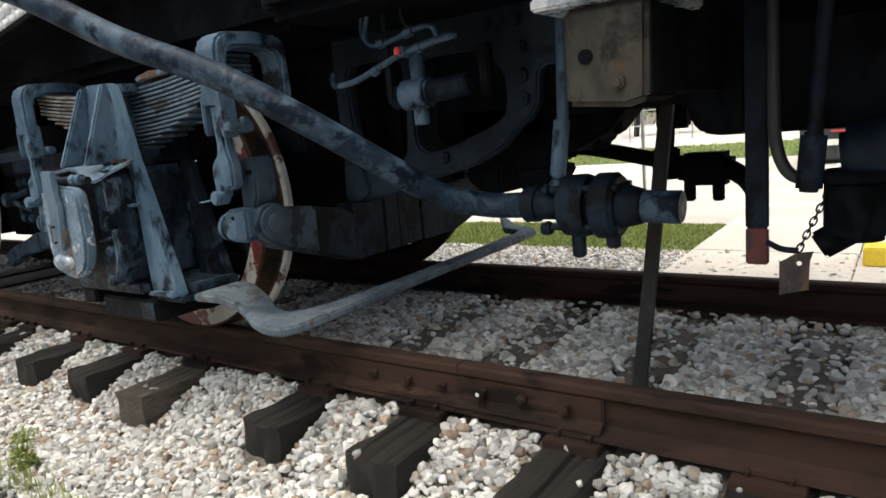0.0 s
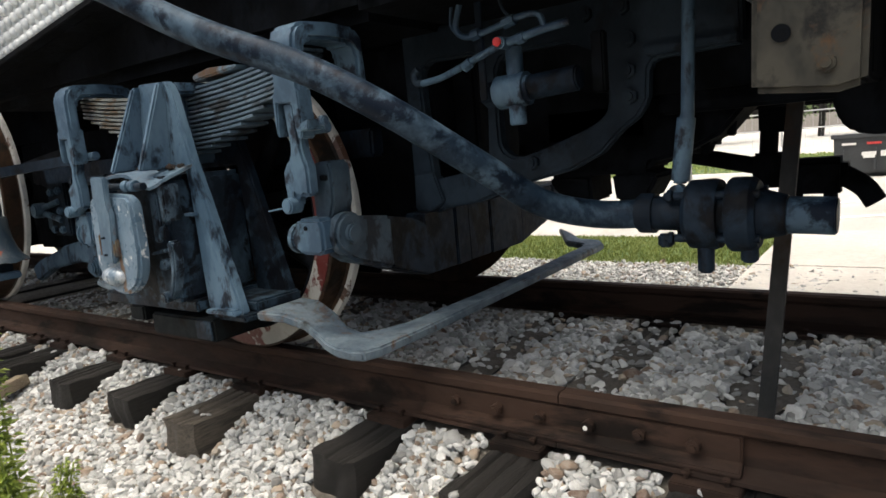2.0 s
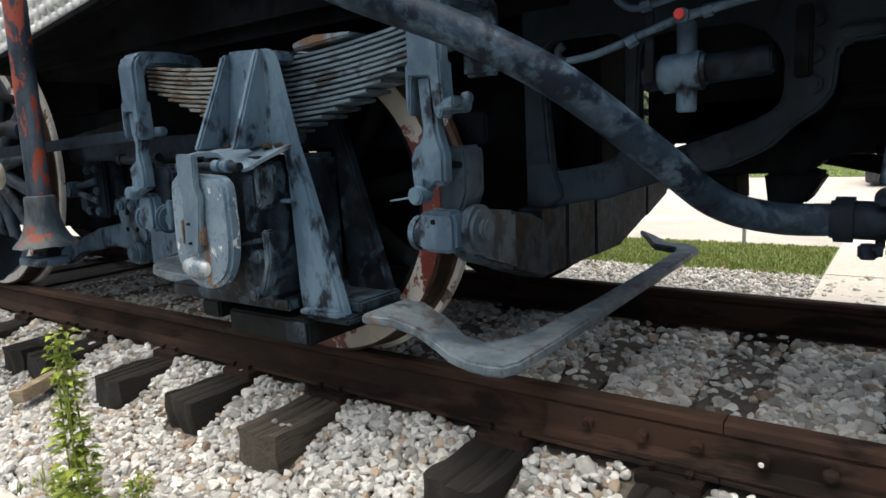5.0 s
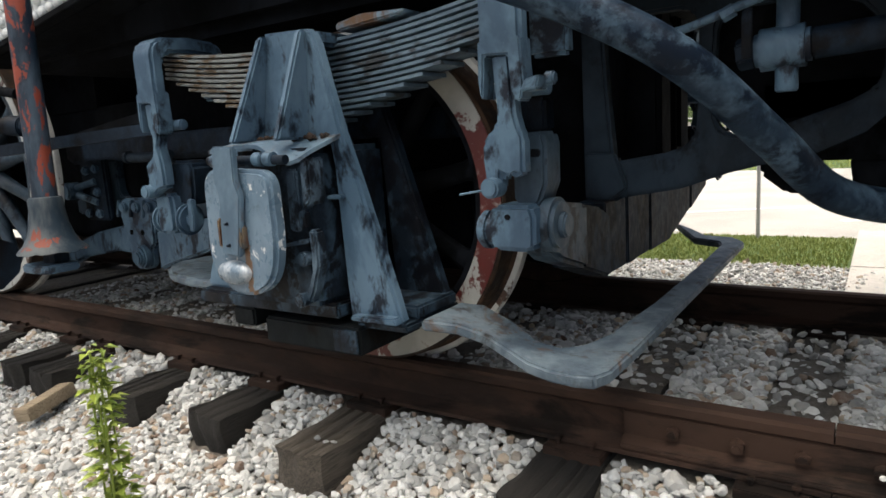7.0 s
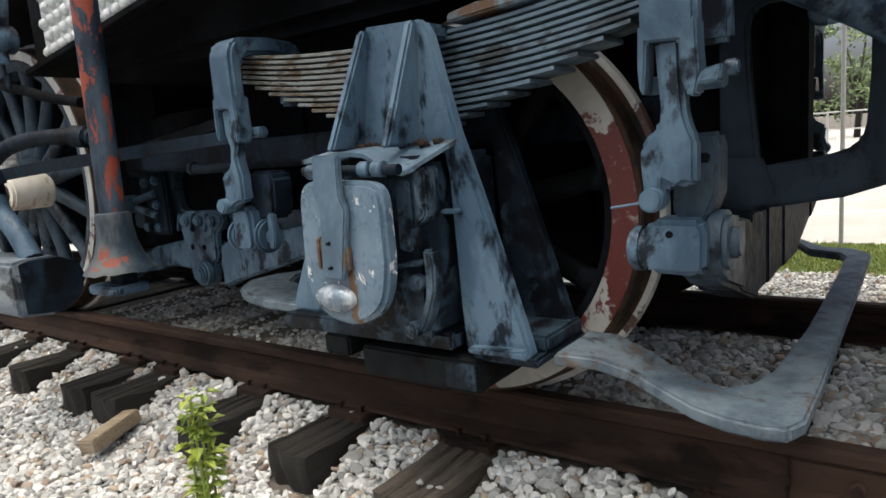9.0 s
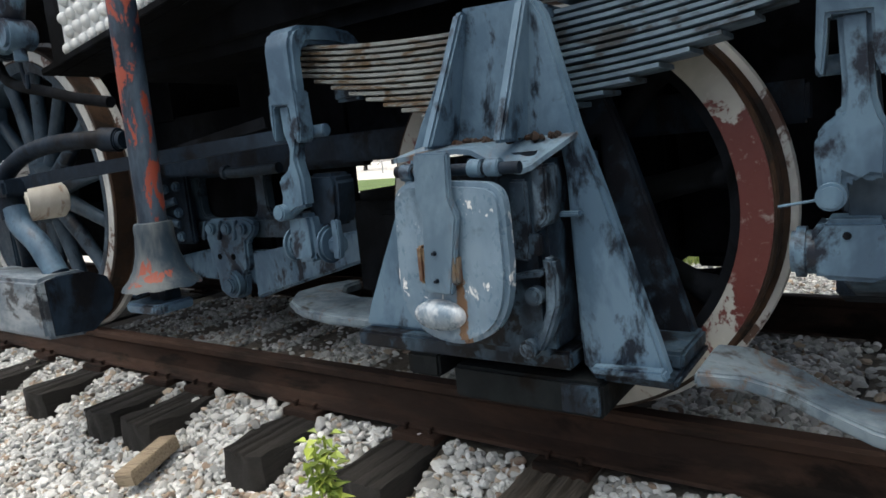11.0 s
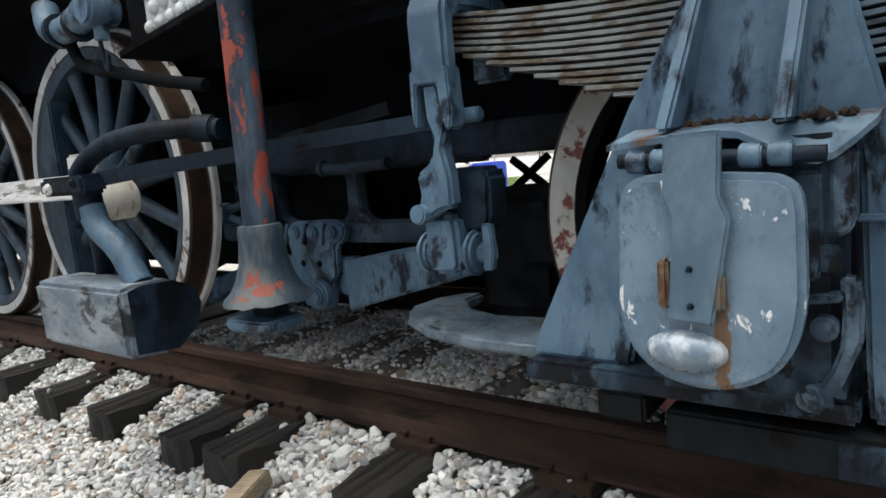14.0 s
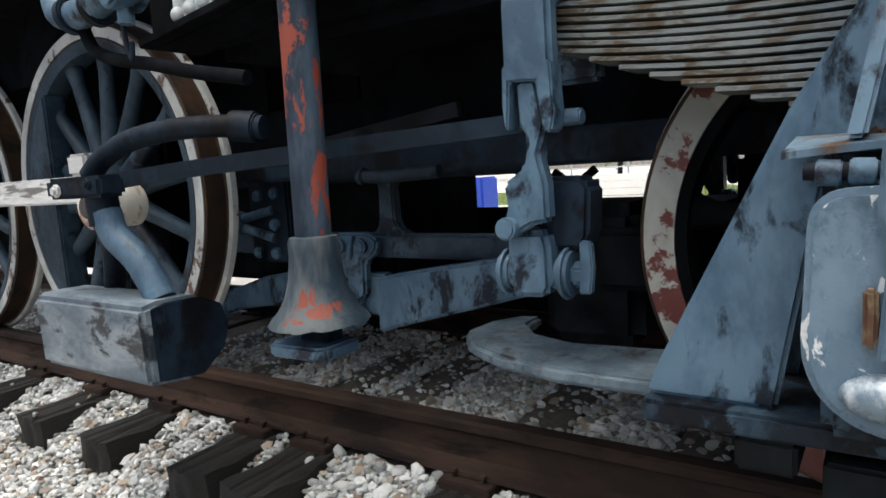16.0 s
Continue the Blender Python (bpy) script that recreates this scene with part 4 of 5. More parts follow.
part("boss", cyl((-4.80, 2.12, 0.42), (-4.80, 2.172, 0.42), 0.070, b=0.012), GREY, plate)
part("pin", cyl((-4.785, 2.095, 0.418), (-4.785, 2.125, 0.418), 0.040, b=0.008), GREY, plate)
for x in (-4.91, -4.80):
    part("hole", cyl((x, 2.166, 0.556), (x, 2.175, 0.556), 0.015), BLACK, plate)
sand = thing("brake_hanger", "dark grey brake hanger plate with rows of bolts", "brake hanger", (-5.25, 2.15, 0.8))
part("plate", box(-5.36, -5.10, 2.16, 2.20, 0.62, 1.0, 0.012), GRIMY_SHADED, sand)
for x, z in ((-5.277, 0.923), (-5.168, 0.933), (-5.179, 0.794), (-5.301, 0.667), (-5.185, 0.665)):
    part("bolt", bolt((x, 2.16, z), (0, -1, 0), 0.028, 0.024), GREY, sand)
part("arm", cyl((-5.40, 2.12, 0.815), (-5.20, 2.16, 0.86), 0.021), GREY, sand)
part("arm", cyl((-5.40, 2.12, 0.795), (-5.20, 2.16, 0.73), 0.021), GREY, sand)
part("boss", cyl((-5.402, 2.07, 0.806), (-5.402, 2.16, 0.806), 0.052, b=0.01), GREY, sand)
drain = thing("drain_pipe", "short dark drain pipe with an open end", "pipe", (-4.4, 1.95, 0.99))
part("pipe", tube([(-4.475, 1.945, 0.990), (-4.384, 1.955, 0.983), (-4.15, 1.97, 0.99)], 0.024), FRAMEP, drain)
part("collar", cyl((-4.482, 1.945, 0.990), (-4.455, 1.947, 0.988), 0.031, b=0.004), FRAMEP, drain)
part("bore", cyl((-4.486, 1.9447, 0.990), (-4.480, 1.945, 0.990), 0.017), BLACK, drain)

# ---- flared post ----
post = thing("flared_post", "grey pipe with flaking red paint and a flared foot", "pipe", (-4.14, 1.36, 0.6))
part("pipe", cyl((-4.14, 1.36, 0.80), (-4.13, 1.385, 2.3), 0.0475), POST, post)
prof = [(0.05, 0.852), (0.062, 0.848), (0.066, 0.835), (0.066, 0.80), (0.073, 0.74), (0.088, 0.69), (0.108, 0.655), (0.128, 0.636), (0.134, 0.624), (0.124, 0.622), (0.09, 0.66), (0.05, 0.72), (0.045, 0.84)]
one = lathe(prof, (-4.14, 1.36, 0), axis="z", seg=40)
for v in one.verts:
    if v.co.z < 0.66:
        v.co.z += 0.010 * noise.noise(Vector((v.co.x * 25, v.co.y * 25, 3)))
part("flared_foot", one, FLARE, post, "chipped grey and red flared foot")
step = thing("step_plate", "small grey steel step below the flared post", "step", (-4.17, 1.4, 0.5))
part("hanger", box(-4.20, -4.10, 1.34, 1.40, 0.57, 0.68, 0.003), GRIMY_SHADED, step)
part("tread", prism([(-4.262, 1.29), (-4.245, 1.275), (-4.085, 1.28), (-4.065, 1.30), (-4.06, 1.42), (-4.25, 1.42)], 0.538, 0.574, 0.007, axis="z"), GREY, step)

# ---- counterweight lever, reach rod and side rod ----
cw = thing("counterweight", "heavy grey cast counterweight on a forked arm", "counterweight", (-4.95, 1.3, 0.5))
prof = [(1.17, 0.43), (1.165, 0.66), (1.22, 0.672), (1.34, 0.668), (1.42, 0.63), (1.445, 0.56), (1.42, 0.48), (1.33, 0.41)]
part("weight", prism(prof, -5.28, -4.65, 0.014, axis="x"), CWPAINT, cw)
# Thin plate that makes the end face darker than the weight.
part("end_cap", prism([(1.33 + 0.93 * (y - 1.31), 0.55 + 0.93 * (z - 0.55)) for y, z in prof], -4.66, -4.646, 0.003, axis="x"), GRIMY_SHADED, cw, "dark end face of the weight")
part("arm", tube([(-4.72, 1.28, 0.66), (-4.80, 1.27, 0.78), (-4.90, 1.26, 0.86), (-4.93, 1.26, 0.93)], 0.045), GREY, cw)
part("arm", tube([(-5.12, 1.36, 0.66), (-5.03, 1.32, 0.77), (-4.96, 1.28, 0.86)], 0.035), GRIMY_SHADED, cw)
part("neck", cyl((-4.94, 1.26, 0.88), (-4.95, 1.26, 1.0), 0.048, b=0.01), GRIMY_SHADED, cw)
rod = thing("reach_rod", "long dark steel reach rod with an eye end", "rod", (-4.6, 1.3, 1.0))
one = sweep([Vector((-5.16, 1.235, 1.008)), Vector((-4.6, 1.34, 1.045)), Vector((-3.62, 1.63, 1.10))], [(-0.014, -0.024), (0.014, -0.024), (0.014, 0.024), (-0.014, 0.024)])
part("bar", bev(one, 0.004), GRIMY_SHADED, rod)
part("eye", box(-5.17, -4.85, 1.20, 1.29, 0.978, 1.045, 0.012), GRIMY_SHADED, rod)
part("bolt", bolt((-5.09, 1.20, 1.005), (0, -1, 0), 0.022, 0.012), BRIGHT, rod)
part("bolt", bolt((-4.90, 1.20, 1.02), (0, -1, 0), 0.018, 0.01), GRIMY_SHADED, rod)
one = sweep([Vector((-4.6, 1.62, 1.06)), Vector((-3.9, 1.72, 1.16))], [(-0.012, -0.02), (0.012, -0.02), (0.012, 0.02), (-0.012, 0.02)])
solo("second_rod", bev(one, 0.004), BLACK, "dark flat rod beside the reach rod", "rod")
hose = thing("curved_handle", "thick dark curved pipe arching over the reach rod", "pipe", (-4.8, 1.35, 1.1))
part("bend", tube([(-5.06, 1.29, 1.045), (-5.0, 1.31, 1.10), (-4.88, 1.33, 1.145), (-4.72, 1.36, 1.165), (-4.55, 1.41, 1.165), (-4.40, 1.46, 1.15)], 0.034), GRIMY_SHADED, hose)
part("clamp", cyl((-4.50, 1.425, 1.162), (-4.42, 1.455, 1.152), 0.045, b=0.006), GRIMY_SHADED, hose)
srod = thing("side_rod", "bright worn steel side rod on the driving wheels", "side rod", (-6.6, 1.62, 1.0))
part("bar", box(-7.9, -5.72, 1.58, 1.64, 0.945, 1.06, 0.008), BRIGHT, srod)
part("bearing", cyl((-5.62, 1.56, 0.93), (-5.62, 1.78, 0.93), 0.095, b=0.015), CREAM, srod, "cream-painted bearing with a rusty cap")
part("oil_cup", box(-5.74, -5.60, 1.56, 1.64, 1.06, 1.15, 0.012), BRIGHT, srod)
part("cap", cyl((-5.62, 1.545, 0.93), (-5.62, 1.565, 0.93), 0.045, b=0.006), RUSTY, srod)

# ---- pipes at the upper left ----
vp = thing("injector_pipe", "thick grey pipe elbow with flanges", "pipe", (-5.1, 1.4, 1.6))
part("elbow", tube([(-5.42, 1.44, 1.72), (-5.36, 1.42, 1.63), (-5.22, 1.40, 1.595), (-5.02, 1.38, 1.61), (-4.88, 1.36, 1.68), (-4.8, 1.36, 1.9)], 0.05), GREY, vp)
for x in (-5.24, -5.08):
    part("flange", cyl((x - 0.02, 1.40, 1.595), (x + 0.02, 1.40, 1.60), 0.064, b=0.006), GRIMY_SHADED, vp)
part("valve", cyl((-4.86, 1.30, 1.60), (-4.86, 1.42, 1.60), 0.06, b=0.012), GREY, vp)
part("stub", cyl((-4.86, 1.36, 1.5), (-4.86, 1.36, 1.6), 0.025), GREY, vp)
solo("drain_hose", tube([(-5.22, 1.42, 1.55), (-5.16, 1.42, 1.47), (-5.02, 1.42, 1.42), (-4.85, 1.42, 1.385), (-4.65, 1.43, 1.335), (-4.45, 1.46, 1.295)], 0.022), BLACK, "dark rubber drain hose", "hose")
solo("chain", tube([(-4.9, 1.37, 1.52), (-4.89, 1.37, 1.44), (-4.87, 1.37, 1.40), (-4.86, 1.37, 1.45)], 0.008), GRIMY_SHADED, "short dark chain dangling from a valve", "chain")
solo("lubricator", box(-6.9, -6.6, 1.35, 1.6, 1.42, 1.62, 0.02), GRIMY_SHADED, "dark square lubricator box", "lubricator")

# ---- steam heat pipe with flexible joint ----
pipe = thing("steam_pipe", "thick grey pipe sloping down to a flexible joint", "pipe", (-1.8, 1.4, 1.2))
part("pipe", tube([(-2.9, 0.93, 1.80), (-2.465, 1.097, 1.607), (-2.145, 1.252, 1.409), (-1.834, 1.385, 1.258), (-1.62, 1.48, 1.12), (-1.475, 1.71, 0.94), (-1.37, 1.90, 0.80), (-1.24, 2.02, 0.745), (-1.08, 2.05, 0.74)], 0.045, 20), PIPE, pipe)
joint = thing("flexible_joint", "dark grey flanged flexible pipe joint with bolts", "pipe joint", (-0.9, 2.05, 0.74))
part("collar", cyl((-1.11, 2.05, 0.742), (-1.045, 2.05, 0.741), 0.062, b=0.01), GRIMY_SHADED, joint)
part("neck", cyl((-1.05, 2.05, 0.741), (-0.95, 2.05, 0.738), 0.052), GRIMY_SHADED, joint)
part("ball_housing", lathe([(0.02, -0.96), (0.085, -0.96), (0.102, -0.945), (0.105, -0.88), (0.10, -0.862), (0.02, -0.862)], (0, 2.05, 0.737), axis="x", seg=36), GRIMY_SHADED, joint)
part("sleeve", cyl((-0.865, 2.05, 0.737), (-0.835, 2.05, 0.736), 0.075), GRIMY_SHADED, joint)
part("flange", lathe([(0.02, -0.84), (0.10, -0.84), (0.108, -0.83), (0.108, -0.775), (0.095, -0.76), (0.02, -0.76)], (0, 2.05, 0.735), axis="x", seg=36), GRIMY_SHADED, joint)
part("taper", cyl((-0.76, 2.05, 0.734), (-0.69, 2.05, 0.732), 0.075, 0.056), GRIMY_SHADED, joint)
part("end_pipe", cyl((-0.69, 2.05, 0.732), (-0.57, 2.05, 0.728), 0.052, b=0.004), PIPE, joint)
for k in range(4):
    a = radians(45 + 90 * k)
    y, z = 2.05 + 0.088 * math.cos(a), 0.736 + 0.088 * math.sin(a)
    part("bolt", join(cyl((-0.98, y, z), (-0.75, y, z), 0.012), bolt((-0.985, y, z), (-1, 0, 0), 0.02, 0.015)), GRIMY_SHADED, joint)
for x, z in ((-0.905, 0.565), (-0.785, 0.60), (-1.02, 0.64)):
    part("lug", cyl((x, 2.03, z), (x, 2.03, 0.68), 0.024, b=0.006), GRIMY_SHADED, joint)
rod2 = thing("hanger_rod", "grey hanger rod holding up the pipe joint", "rod", (-0.98, 2.05, 1.0))
part("upper_rod", cyl((-0.955, 2.06, 1.01), (-0.945, 2.07, 1.36), 0.019), GREY, rod2)
part("turnbuckle", cyl((-0.98, 2.05, 0.83), (-0.957, 2.06, 1.03), 0.027, b=0.008), GREY, rod2)
part("eye", cyl((-0.985, 2.03, 0.80), (-0.985, 2.07, 0.80), 0.028, b=0.005), GREY, rod2)

# valves and small piping under the firebox
vl = thing("valve_piping", "thin grey pipes with a red-handled valve", "piping", (-1.5, 1.9, 1.3))
part("lower_pipe", tube([(-1.82, 1.93, 1.225), (-1.72, 1.92, 1.235), (-1.58, 1.90, 1.27), (-1.47, 1.89, 1.30)], 0.0115), GREY, vl)
part("upper_pipe", tube([(-1.62, 1.90, 1.45), (-1.64, 1.90, 1.38), (-1.60, 1.90, 1.345), (-1.50, 1.90, 1.355), (-1.40, 1.90, 1.375), (-1.34, 1.90, 1.37), (-1.32, 1.90, 1.33)], 0.010), GREY, vl)
part("branch", tube([(-1.47, 1.89, 1.30), (-1.40, 1.89, 1.31), (-1.32, 1.90, 1.325), (-1.25, 1.92, 1.335)], 0.013), GREY, vl)
for p, q in (((-1.62, 1.90, 1.25), (-1.59, 1.90, 1.265)), ((-1.58, 1.90, 1.345), (-1.55, 1.90, 1.35)), ((-1.46, 1.90, 1.362), (-1.42, 1.90, 1.37)), ((-1.41, 1.89, 1.307), (-1.385, 1.89, 1.31))):
    part("union", cyl(p, q, 0.018, seg=6), GREY, vl)
part("valve_body", cyl((-1.46, 1.86, 1.303), (-1.46, 1.92, 1.303), 0.019, b=0.005), GREY, vl)
part("handle", cyl((-1.462, 1.848, 1.305), (-1.462, 1.86, 1.305), 0.014, b=0.003), VALVE, vl, "small red valve handle")
part("signal_line", tube([(-1.655, 1.91, 1.47), (-1.665, 1.91, 1.40), (-1.64, 1.905, 1.362), (-1.60, 1.90, 1.35)], 0.006, 8), GREY, vl)
part("signal_line", tube([(-1.47, 1.90, 1.47), (-1.465, 1.90, 1.42), (-1.44, 1.90, 1.385), (-1.40, 1.90, 1.375)], 0.006, 8), FRAMEP, vl)
part("elbow", tube([(-1.82, 1.93, 1.225), (-1.845, 1.93, 1.232), (-1.85, 1.93, 1.26), (-1.83, 1.93, 1.275)], 0.013), FRAMEP, vl)
part("bracket", box(-1.20, -1.16, 1.95, 1.99, 1.12, 1.30, 0.006), BLACK, vl)
part("strap", box(-1.575, -1.55, 1.915, 1.925, 1.14, 1.45, 0.002), GRIMY_SHADED, vl)
tr = thing("steam_trap", "dark grey cast steam trap with a hexagonal cap", "steam trap", (-1.45, 2.0, 1.15))
part("body", cyl((-1.55, 1.98, 1.16), (-1.42, 1.98, 1.165), 0.055, b=0.012), GREY, tr)
part("cap", cyl((-1.595, 1.98, 1.155), (-1.55, 1.98, 1.16), 0.045, seg=6, b=0.006), GRIMY_SHADED, tr)
part("pipe", cyl((-1.42, 1.98, 1.165), (-1.25, 1.98, 1.175), 0.04, b=0.006), GRIMY_SHADED, tr)
part("riser", cyl((-1.475, 1.98, 1.05), (-1.475, 1.98, 1.30), 0.028, b=0.004), GREY, tr)

# ---- rear end ----
bl = thing("beam_end", "stained cream-grey steel beam end with bolt holes, darkened for shade", "beam", (-0.57, 1.6, 1.15))
part("face", prism([(-0.668, 1.052), (-0.60, 1.045), (-0.52, 1.038), (-0.474, 1.05), (-0.468, 1.268), (-0.664, 1.268)], 1.46, 1.50, 0.012), BLOCK, bl)
# Black body behind the face: the shadow on the beam's side is painted.
part("shaded_web", prism([(-0.655, 1.06), (-0.52, 1.048), (-0.482, 1.06), (-0.478, 1.268), (-0.652, 1.268)], 1.50, 1.74, 0.008), BLACK, bl)
part("hole", cyl((-0.612, 1.455, 1.157), (-0.612, 1.47, 1.157), 0.017), BLACK, bl)
part("bolt", bolt((-0.537, 1.462, 1.092), (0, -1, 0), 0.018, 0.014), BLOCK, bl)
part("stub_beam", box(-0.66, -0.48, 1.74, 2.4, 1.07, 1.37, 0.01), BLACK, bl)
part("top_plate", box(-0.73, -0.45, 1.43, 1.85, 1.27, 1.30, 0.006), CHIPPED, bl, "blue-grey top plate with chipped paint")
part("hanger_plate", box(-0.69, -0.455, 1.50, 1.95, 1.30, 1.6, 0.01), BLACK, bl)
d = Vector((0.0587, 0.217, 0.974))
p0 = Vector((-0.787, 2.196, -0.03))
pole = sweep([p0, p0 + d * 1.15], [(-0.024, -0.012), (0.024, -0.012), (0.024, 0.012), (-0.024, 0.012)], up=(0, 1, 0))
solo("leaning_pole", bev(pole, 0.005), RUSTGREY, "dark rusty steel bar leaning against the frame", "bar")
rb = thing("hanging_bar", "dark flat steel bar with a red-painted tip", "bar", (-0.39, 2.2, 0.8))
part("bar", box(-0.42, -0.355, 2.19, 2.215, 0.64, 1.4, 0.005), GRIMY_SHADED, rb)
part("tip", box(-0.42, -0.355, 2.19, 2.215, 0.525, 0.64, 0.005), RED, rb, "red-painted tip")
solo("bracket_plate", prism([(-0.60, 1.40), (-0.60, 1.03), (-0.585, 0.975), (-0.55, 0.94), (-0.50, 0.93), (-0.42, 0.93), (-0.42, 1.40)], 2.22, 2.29, 0.01), BLACK, "dark rounded bracket plate under the frame", "bracket")
solo("rear_sill", box(-0.34, 1.6, 2.18, 2.32, 0.93, 1.25, 0.015), BLACK, "dark steel sill across the rear frame", "sill")
solo("air_hose", tube([(-0.335, 2.12, 1.4), (-0.33, 2.12, 1.1), (-0.325, 2.12, 0.92), (-0.30, 2.12, 0.83), (-0.26, 2.12, 0.80), (-0.22, 2.13, 0.82)], 0.018), RUBBER, "black rubber air hose hanging in a loop", "hose")
hg = thing("hanging_pipe", "thin dark pipe ending in a blunt fitting", "pipe", (-0.22, 2.1, 1.0))
part("pipe", cyl((-0.19, 2.08, 1.4), (-0.222, 2.08, 0.90), 0.02), GRIMY_SHADED, hg)
part("fitting", cyl((-0.222, 2.08, 0.93), (-0.235, 2.08, 0.765), 0.034, b=0.01), GRIMY_SHADED, hg)
hd = thing("hose_coupling", "black hose coupling with a blunt nozzle", "coupling", (-0.12, 2.15, 0.75))
part("body", cyl((-0.12, 2.15, 0.62), (-0.12, 2.15, 0.80), 0.085, b=0.02), BLACK, hd)
part("upper_body", cyl((-0.16, 2.15, 0.85), (0.16, 2.15, 0.89), 0.09, b=0.02), GRIMY_SHADED, hd)
part("nozzle", cyl((-0.12, 2.15, 0.66), (-0.215, 2.13, 0.60), 0.042, b=0.008), BLACK, hd)
part("flange", cyl((-0.12, 2.15, 0.785), (-0.12, 2.15, 0.815), 0.11, b=0.006), BLACK, hd)
part("tail", tube([(-0.03, 2.15, 0.70), (0.08, 2.15, 0.66), (0.2, 2.2, 0.7)], 0.035), BLACK, hd)
ch = thing("chain", "thin dark chain holding a rusty tag plate", "chain", (-0.25, 2.13, 0.6))
p, q = Vector((-0.19, 2.13, 0.76)), Vector((-0.265, 2.13, 0.585))
for k in range(9):
    c = p.lerp(q, (k + 0.5) / 9)
    dd = (q - p).normalized()
    one = bmesh.new()
    ringp = []
    side = Vector((0, 1, 0)) if k % 2 else dd.cross(Vector((0, 1, 0)))
    for j in range(12):
        a = 2 * math.pi * j / 12
        ringp.append(c + dd * 0.015 * math.cos(a) + side * 0.008 * math.sin(a))
    part("link", tube(ringp + [ringp[0]], 0.0028, 6, 2), GRIMY_SHADED, ch)
one = prism([(-0.315, 0.55), (-0.27, 0.578), (-0.225, 0.585), (-0.235, 0.555), (-0.238, 0.47), (-0.315, 0.45)], 2.125, 2.131, 0.001, holes=([(-0.262 + 0.008 * math.cos(k), 0.548 + 0.008 * math.sin(k)) for k in (0, 1, 2, 3, 4, 5)],))
part("tag_plate", one, RUSTY, ch, "rusty tag plate with a hole")
part("latch", tube([(-0.35, 2.13, 0.61), (-0.31, 2.13, 0.59), (-0.265, 2.13, 0.585)], 0.009), GRIMY_SHADED, ch)
fp = thing("far_coupling", "black pipe coupling on the far side of the frame", "coupling", (-0.85, 3.0, 0.8))
part("pipe", tube([(-1.5, 3.0, 0.90), (-1.25, 3.0, 0.875), (-0.95, 3.0, 0.81), (-0.80, 3.0, 0.78)], 0.035), BLACK, fp)
part("body", join(box(-0.84, -0.62, 2.94, 3.08, 0.69, 0.83, 0.025), cyl((-0.90, 3.0, 0.72), (-0.90, 3.0, 0.86), 0.06, b=0.01)), BLACK, fp)
part("nozzle", tube([(-0.64, 3.0, 0.76), (-0.57, 3.0, 0.71), (-0.53, 3.0, 0.65)], 0.04), BLACK, fp)
part("hanger", join(cyl((-0.90, 3.0, 0.85), (-0.88, 3.0, 1.2), 0.035), box(-0.93, -0.80, 2.96, 3.05, 0.94, 1.2, 0.01)), BLACK, fp)
for x in (-0.80, -0.68):
    part("lug", cyl((x, 3.0, 0.62), (x, 3.0, 0.70), 0.025, b=0.006), BLACK, fp)


# ---- beyond the track ----
def sheet_on(name, outline, top, thick, mat, label, category):
    return solo(name, prism(outline, top - thick, top, 0.0, axis="z"), mat, label, category, kind="structure")


sheet_on("lot", [(-60, 6.753), (60, 6.753), (60, 15.2), (-60, 15.2)], -0.118, 0.06, LOT, "pale dusty gravel parking lot", "lot")
for x0, y0, x1, y1 in ((-4.2, 7.9, -1.0, 9.5), (-1.6, 7.8, 1.6, 9.4), (-7.2, 8.2, -4.0, 9.8), (-10, 8.2, -7, 9.8)):
    n = Vector((-(y1 - y0), x1 - x0)).normalized() * 0.05
    solo("parking_line", prism([(x0 - n.x, y0 - n.y), (x1 - n.x, y1 - n.y), (x1 + n.x, y1 + n.y), (x0 + n.x, y0 + n.y)], -0.117, -0.112, 0, axis="z"), WHITE, "faded white painted parking line on the lot", "line", "parking lines")
sheet_on("gravel_verge", [(-60, 4.38), (-1.435, 4.38), (-1.435, 5.347), (-60, 5.347)], -0.124, 0.05, LOT, "pale gravel verge beyond the far rail", "gravel")
sheet_on("far_lawn", [(-60, 15.2), (60, 15.2), (60, 21), (-60, 21)], -0.11, 0.06, TURF, "green lawn beyond the lot", "lawn")
sheet_on("far_gravel", [(-90, 21), (90, 21), (90, 60), (-90, 60)], -0.112, 0.06, LOT, "pale gravel yard beyond the lawn", "yard")
sheet_on("grass_bed", [(-9, 5.35), (-1.44, 5.35), (-1.38, 6.0), (-1.42, 6.75), (-9, 6.75)], -0.118, 0.06, TURF, "strip of grass between track and lot", "grass")
walk_slab = thing("pavement", "pale concrete pavement slabs beside the track", "pavement", (0, 5.5, -0.1), kind="structure")
for i in range(4):
    for j in range(3):
        x, y = -1.43 + 1.15 * i, 4.55 + 0.85 * j
        part("slab", box(x, x + 1.14, y, y + 0.84, -0.16, -0.098 + 0.003 * ((i + j) % 2), 0.004), CONCRETE, walk_slab)


near_path = thing("pavement", "pale concrete path along the foot of the ballast", "pavement", (-2, 0.4, -0.2), kind="structure")
for x0, x1 in ((-7.6, -6.01), (-5.99, -4.41), (-4.39, -2.86), (-2.80, -1.21), (-1.19, 0.39), (0.41, 2.0)):
    part("slab", box(x0, x1, -1.2, 0.885, -0.30, -0.203, 0.008), CONCRETE, near_path)


